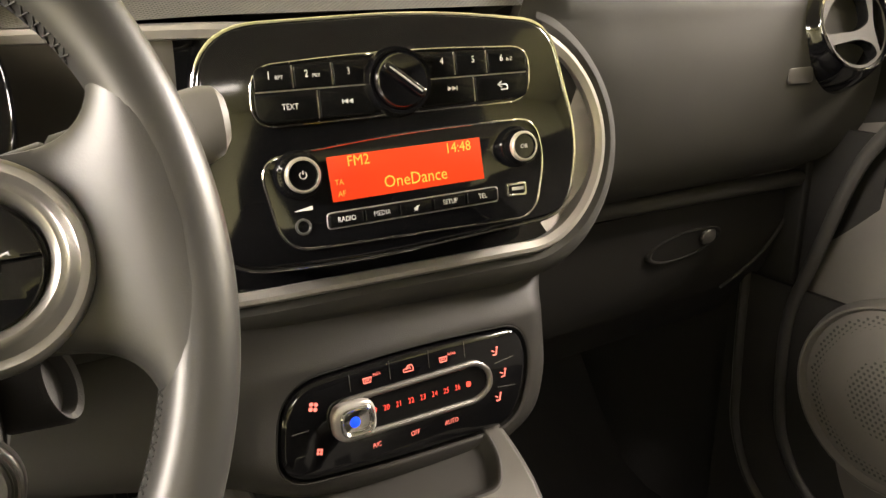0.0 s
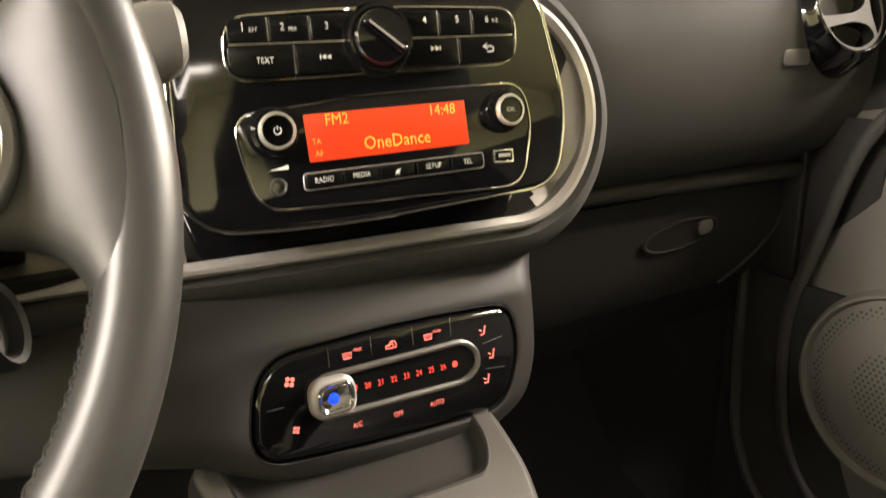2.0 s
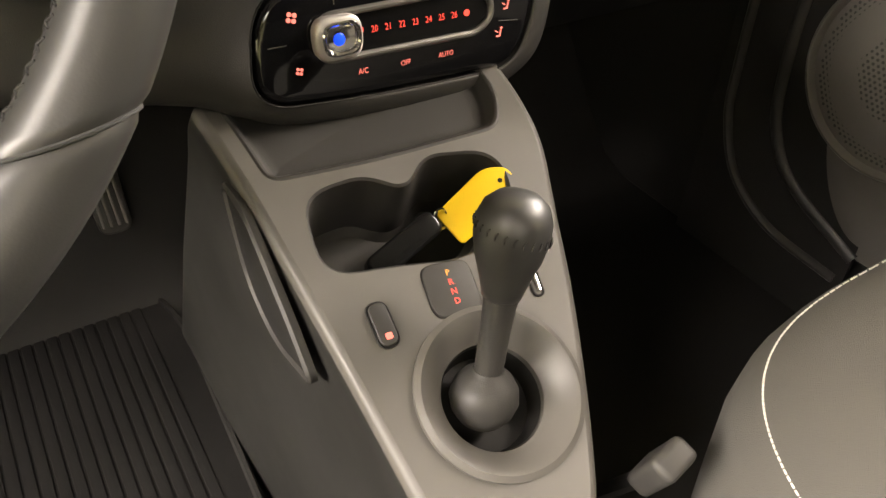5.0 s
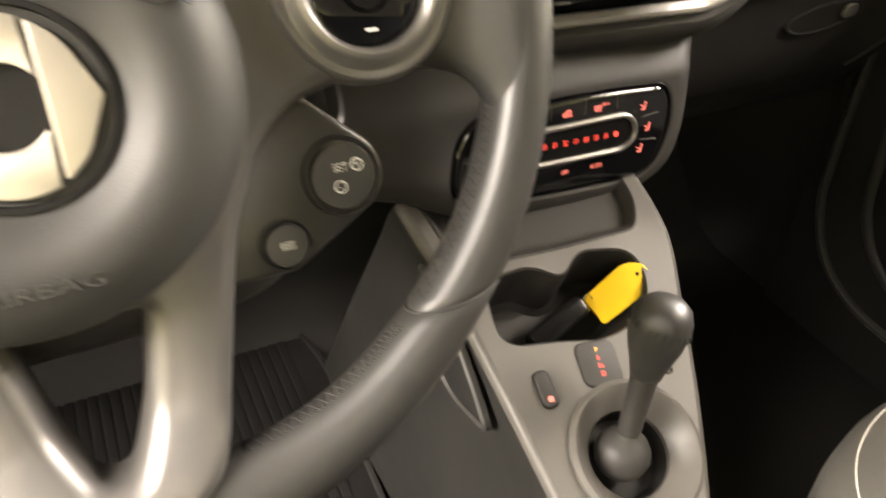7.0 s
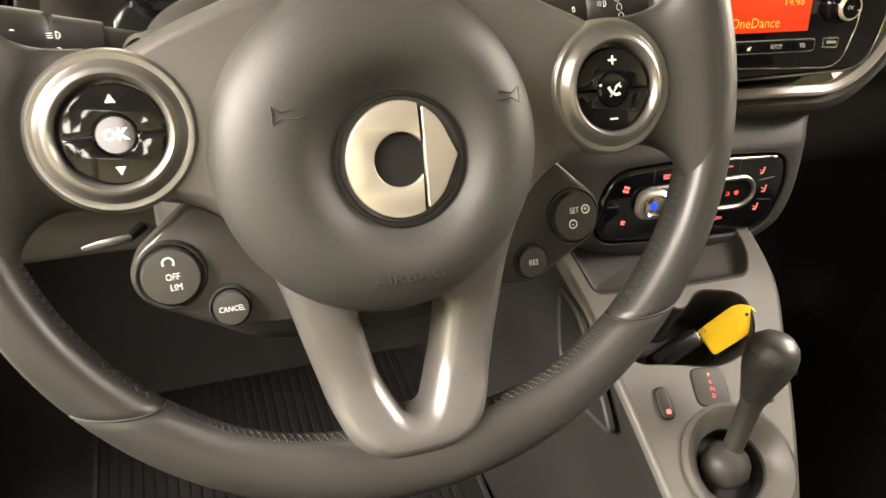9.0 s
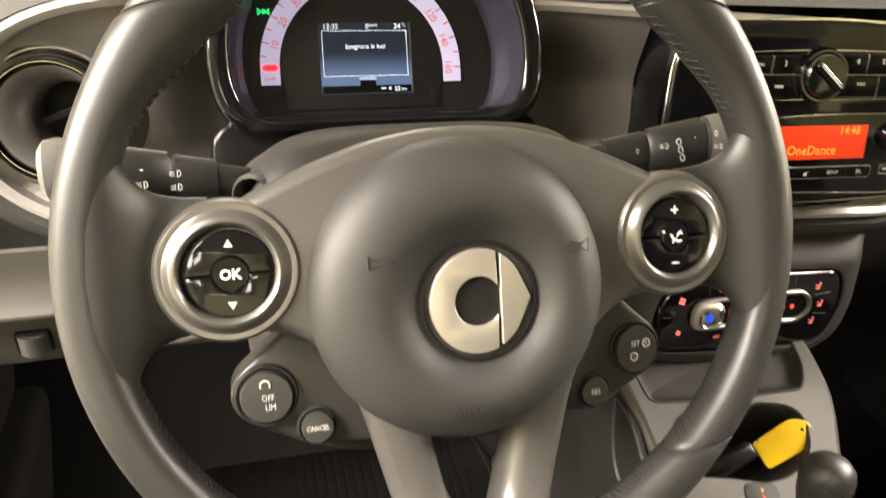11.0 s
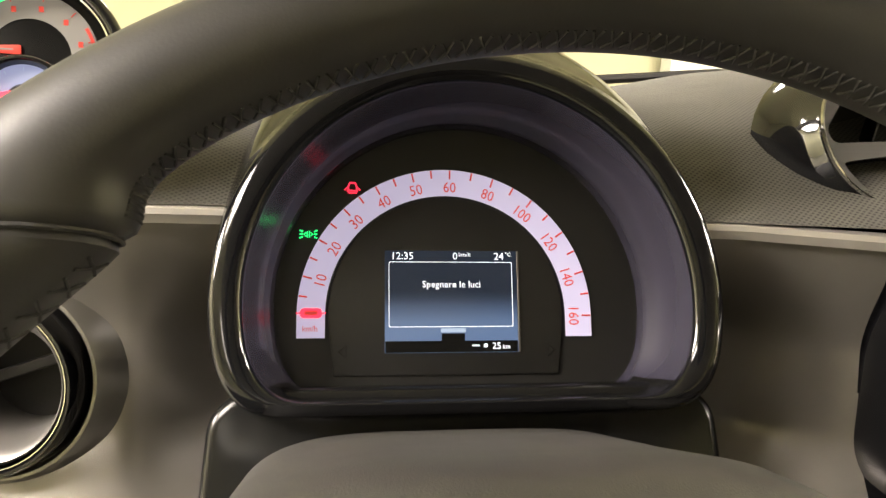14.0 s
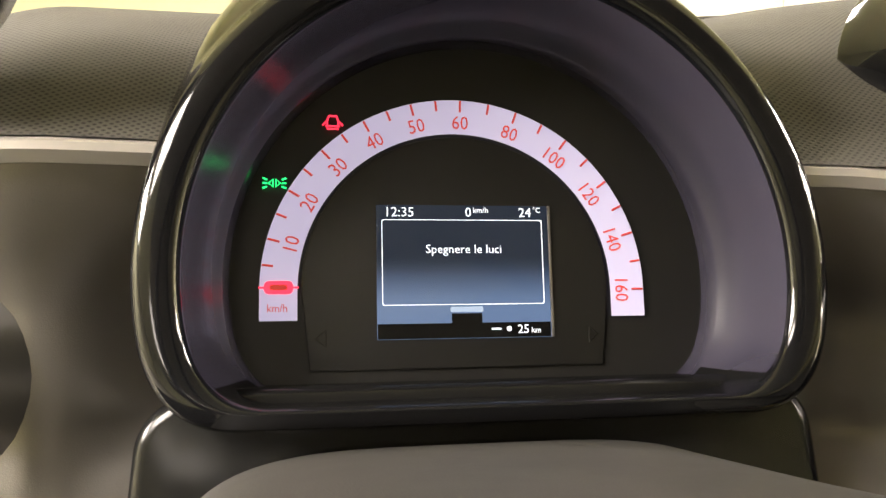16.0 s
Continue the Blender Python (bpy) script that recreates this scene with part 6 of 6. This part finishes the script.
# display
lcd = part("display", prism(rrect(-0.0026, -0.0427, 0.0742, 0.0565, 0.0006, 2), 0.0, 0.0012, 0.0002), "lcd", clu, "lit trip computer display")
for wd, u, v, sz in (("12:35", -0.0300, -0.0177, 0.0058), ("0", -0.0004, -0.0177, 0.0058), ("km/h", 0.0050, -0.0167, 0.0034), ("24", 0.0245, -0.0177, 0.0058), ("°C", 0.0297, -0.0165, 0.0032), ("25", 0.0222, -0.0676, 0.0052), ("km", 0.0277, -0.0680, 0.0034)):
    part("display_text", lettering(wd, sz, u, v, 0.0015), "lcdwhite", lcd, "white " + wd + " reading")
part("display_frame", band(rrect(-0.0028, -0.0388, 0.0694, 0.0362, 0.001, 2), rrect(-0.0028, -0.0388, 0.0688, 0.0356, 0.001, 2), 0.0011, 0.0014, 0), "lcdwhite", lcd)
part("display_text", lettering("Spegnere le luci", 0.0052, -0.0026, -0.0335, 0.0015), "lcdwhite", lcd, "white Spegnere le luci message")
part("display_glow", prism([(-0.0395, -0.0645), (-0.0085, -0.0645), (-0.0085, -0.0605), (0.0045, -0.0605), (0.0045, -0.0645), (0.0342, -0.0645), (0.0342, -0.0708), (-0.0395, -0.0708)], 0.0012, 0.0013, 0), "key", lcd)
part("display_tab", prism(rrect(-0.0020, -0.0588, 0.014, 0.0022, 0.0006, 2), 0.0012, 0.0014, 0), "lcdlight", lcd)
part("display_arrow", tube([(0.0085, -0.0672, 0.0015), (0.0125, -0.0672, 0.0015)], 0.0004, 4), "lcdwhite", lcd)
part("display_arrow", prism(ellipse(0.0160, -0.0672, 0.0011, n=10), 0.0013, 0.0016, 0), "lcdwhite", lcd)
part("display_edge", prism(rrect(0.0352, -0.0427, 0.0011, 0.0565, 0.0003, 2), 0.0, 0.0016, 0.0002), "trim", lcd, "pale display edge")
for s_ in (-1, 1):
    part("turn_arrow", tube([(-0.0046 + s_ * 0.0560, -0.0665, 0.0007), (-0.0046 + s_ * 0.0600, -0.0700, 0.0007), (-0.0046 + s_ * 0.0560, -0.0735, 0.0007)], 0.0004, 5, closed=True), "black", clu, "unlit turn arrow")
# warning lamps
gi = bmesh.new()
for s in (-1, 1):
    tube([(-0.0814 + s * 0.0006, -0.0057 + q * 0.0016, 0.0006) if q else (-0.0814 + s * 0.0024, -0.0057, 0.0006) for q in (-1, 0, 1)], 0.0004, 5, closed=True, bm=gi)
    for q in (-1, 0, 1):
        tube([(-0.0814 + s * 0.0030, -0.0057 + q * 0.0014, 0.0006), (-0.0814 + s * 0.0048, -0.0057 + q * 0.0022, 0.0006)], 0.0004, 5, bm=gi)
part("sidelight_lamp", gi, "green", clu, "lit green side light symbol")
rd = tube([(-0.0575 + 0.0022 * x, 0.0208 + 0.0028 * y, 0.0006) for x, y in ((-1, -1), (-1.1, 0.2), (-0.7, 1), (0.7, 1), (1.1, 0.2), (1, -1))], 0.00045, 5, closed=True)
tube([(-0.0605, 0.0192, 0.0006), (-0.0545, 0.0192, 0.0006)], 0.0004, 5, bm=rd)
tube([(-0.0600, 0.0212, 0.0006), (-0.0618, 0.0195, 0.0006)], 0.0004, 5, bm=rd)
tube([(-0.0550, 0.0212, 0.0006), (-0.0532, 0.0195, 0.0006)], 0.0004, 5, bm=rd)
part("door_lamp", rd, "crimson", clu, "lit red open door symbol")

# ---- rev counter and clock pod ----
rev = thing("rev_counter", "glossy black pod with rev counter and lit clock dial", "rev counter", plane_at(-0.198, 0.291, 0.776, 14, 6) @ Matrix.Scale(0.94, 4))
part("housing", lathe([(0.002, -0.05), (0.031, -0.045), (0.0432, -0.025), (0.0468, 0.0), (0.0465, 0.004), (0.0449, 0.0065), (0.0425, 0.007), (0.0403, 0.005), (0.0394, 0.0), (0.0387, -0.008)], 0, 0.0035, 64, cap=False), "gloss", rev, "glossy black round housing", smooth=60)
part("chrome_line", lathe([(0.0404, 0.0042), (0.0400, 0.0056), (0.0393, 0.0052), (0.0392, 0.003)], 0, 0.0035, 64, cap=False), "chrome", rev, "thin chrome line")
part("dial_plate", lathe([(0.039, -0.007), (0.001, -0.0068)], 0, 0.0035, 48), "key", rev)


def rev_arc(r0, r1, a0, a1, n):
    bm = bmesh.new()
    k = 48
    skin(bm, [[(r * math.cos(radians(a0 + (a1 - a0) * i / k)), 0.008 + r * math.sin(radians(a0 + (a1 - a0) * i / k)), n) for i in range(k + 1)] for r in (r0, r1)], closed=False)
    return bm


part("rev_scale", rev_arc(0.0185, 0.0315, -22, 202, -0.0062), "dimdial", rev, "pale rev scale")
part("red_zone", rev_arc(0.0288, 0.0305, -18, 30, -0.0059), "dialred", rev, "red end of the rev scale")
part("green_zone", rev_arc(0.0288, 0.0305, 110, 150, -0.0059), "green", rev, "green stretch of the rev scale")
for i in range(8):
    a = radians(198 - 30.3 * i)
    part("rev_tick", tube([(r * math.cos(a), 0.008 + r * math.sin(a), -0.0058) for r in (0.0275, 0.0305)], 0.0003, 4), "dialred", rev)
    part("number_bar", prism(rrect(0.0238 * math.cos(a), 0.008 + 0.0238 * math.sin(a), 0.0022, 0.0028, 0.0003, 2), -0.0061, -0.0058, 0), "dialred", rev)
nb = part("rev_needle", prism(rounded([(-0.030, 0.0098), (-0.004, 0.0086), (-0.004, 0.0134), (-0.030, 0.0122)], 0.0008, 3), -0.005, -0.0044, 0.0002), "dialred", rev, "dull red needle")
part("needle_slot", prism(rrect(-0.0165, 0.011, 0.018, 0.0008, 0.0003), -0.0044, -0.0041, 0), "dimdial", nb)
part("clock_ring", lathe([(0.0222, -0.007), (0.0222, 0.010), (0.0214, 0.0122), (0.0200, 0.0126), (0.0188, 0.011), (0.0176, 0.003)], 0.0, -0.0163, 56, cap=False), "gloss", rev, "glossy black clock ring", smooth=60)
part("clock_chrome", lathe([(0.0223, 0.0085), (0.0222, 0.0104), (0.0218, 0.0116), (0.0214, 0.0122)], 0.0, -0.0163, 56, cap=False), "chrome", rev, "thin chrome line")
part("clock_dial", lathe([(0.0181, 0.007), (0.0088, 0.0072)], 0.0, -0.0163, 48, cap=False), material("blue_white_dial", (0.22, 0.24, 0.33), 0.5, bump=0, vary=0.04, emit=(0.45, 0.52, 0.95), glow=0.36), rev, "lit blue-white clock dial")
for i in range(12):
    a = math.pi * i / 6
    part("hour_tick", tube([(r * math.cos(a), -0.0163 + r * math.sin(a), 0.0076) for r in (0.0150, 0.0168)], 0.0002, 4), "lcdlight", rev)
part("clock_core", lathe([(0.0088, 0.0074), (0.0080, 0.0090), (0.001, 0.0094)], 0.0, -0.0163, 32), "key", rev)
part("clock_needle", prism(rounded([(-0.0145, -0.0141), (-0.005, -0.0158), (-0.005, -0.0111), (-0.0145, -0.0131)], 0.0006, 3), 0.0088, 0.0102, 0.0002), "crimson", rev, "red tapering needle")
part("foot", lathe([(0.023, -0.018), (0.022, -0.006), (0.019, -0.001), (0.015, 0.003), (0.012, 0.012)], 0, 0, 40), "gloss", rev, "low glossy black foot", m=pose(0, -0.046, -0.032, -90, 0, 0))
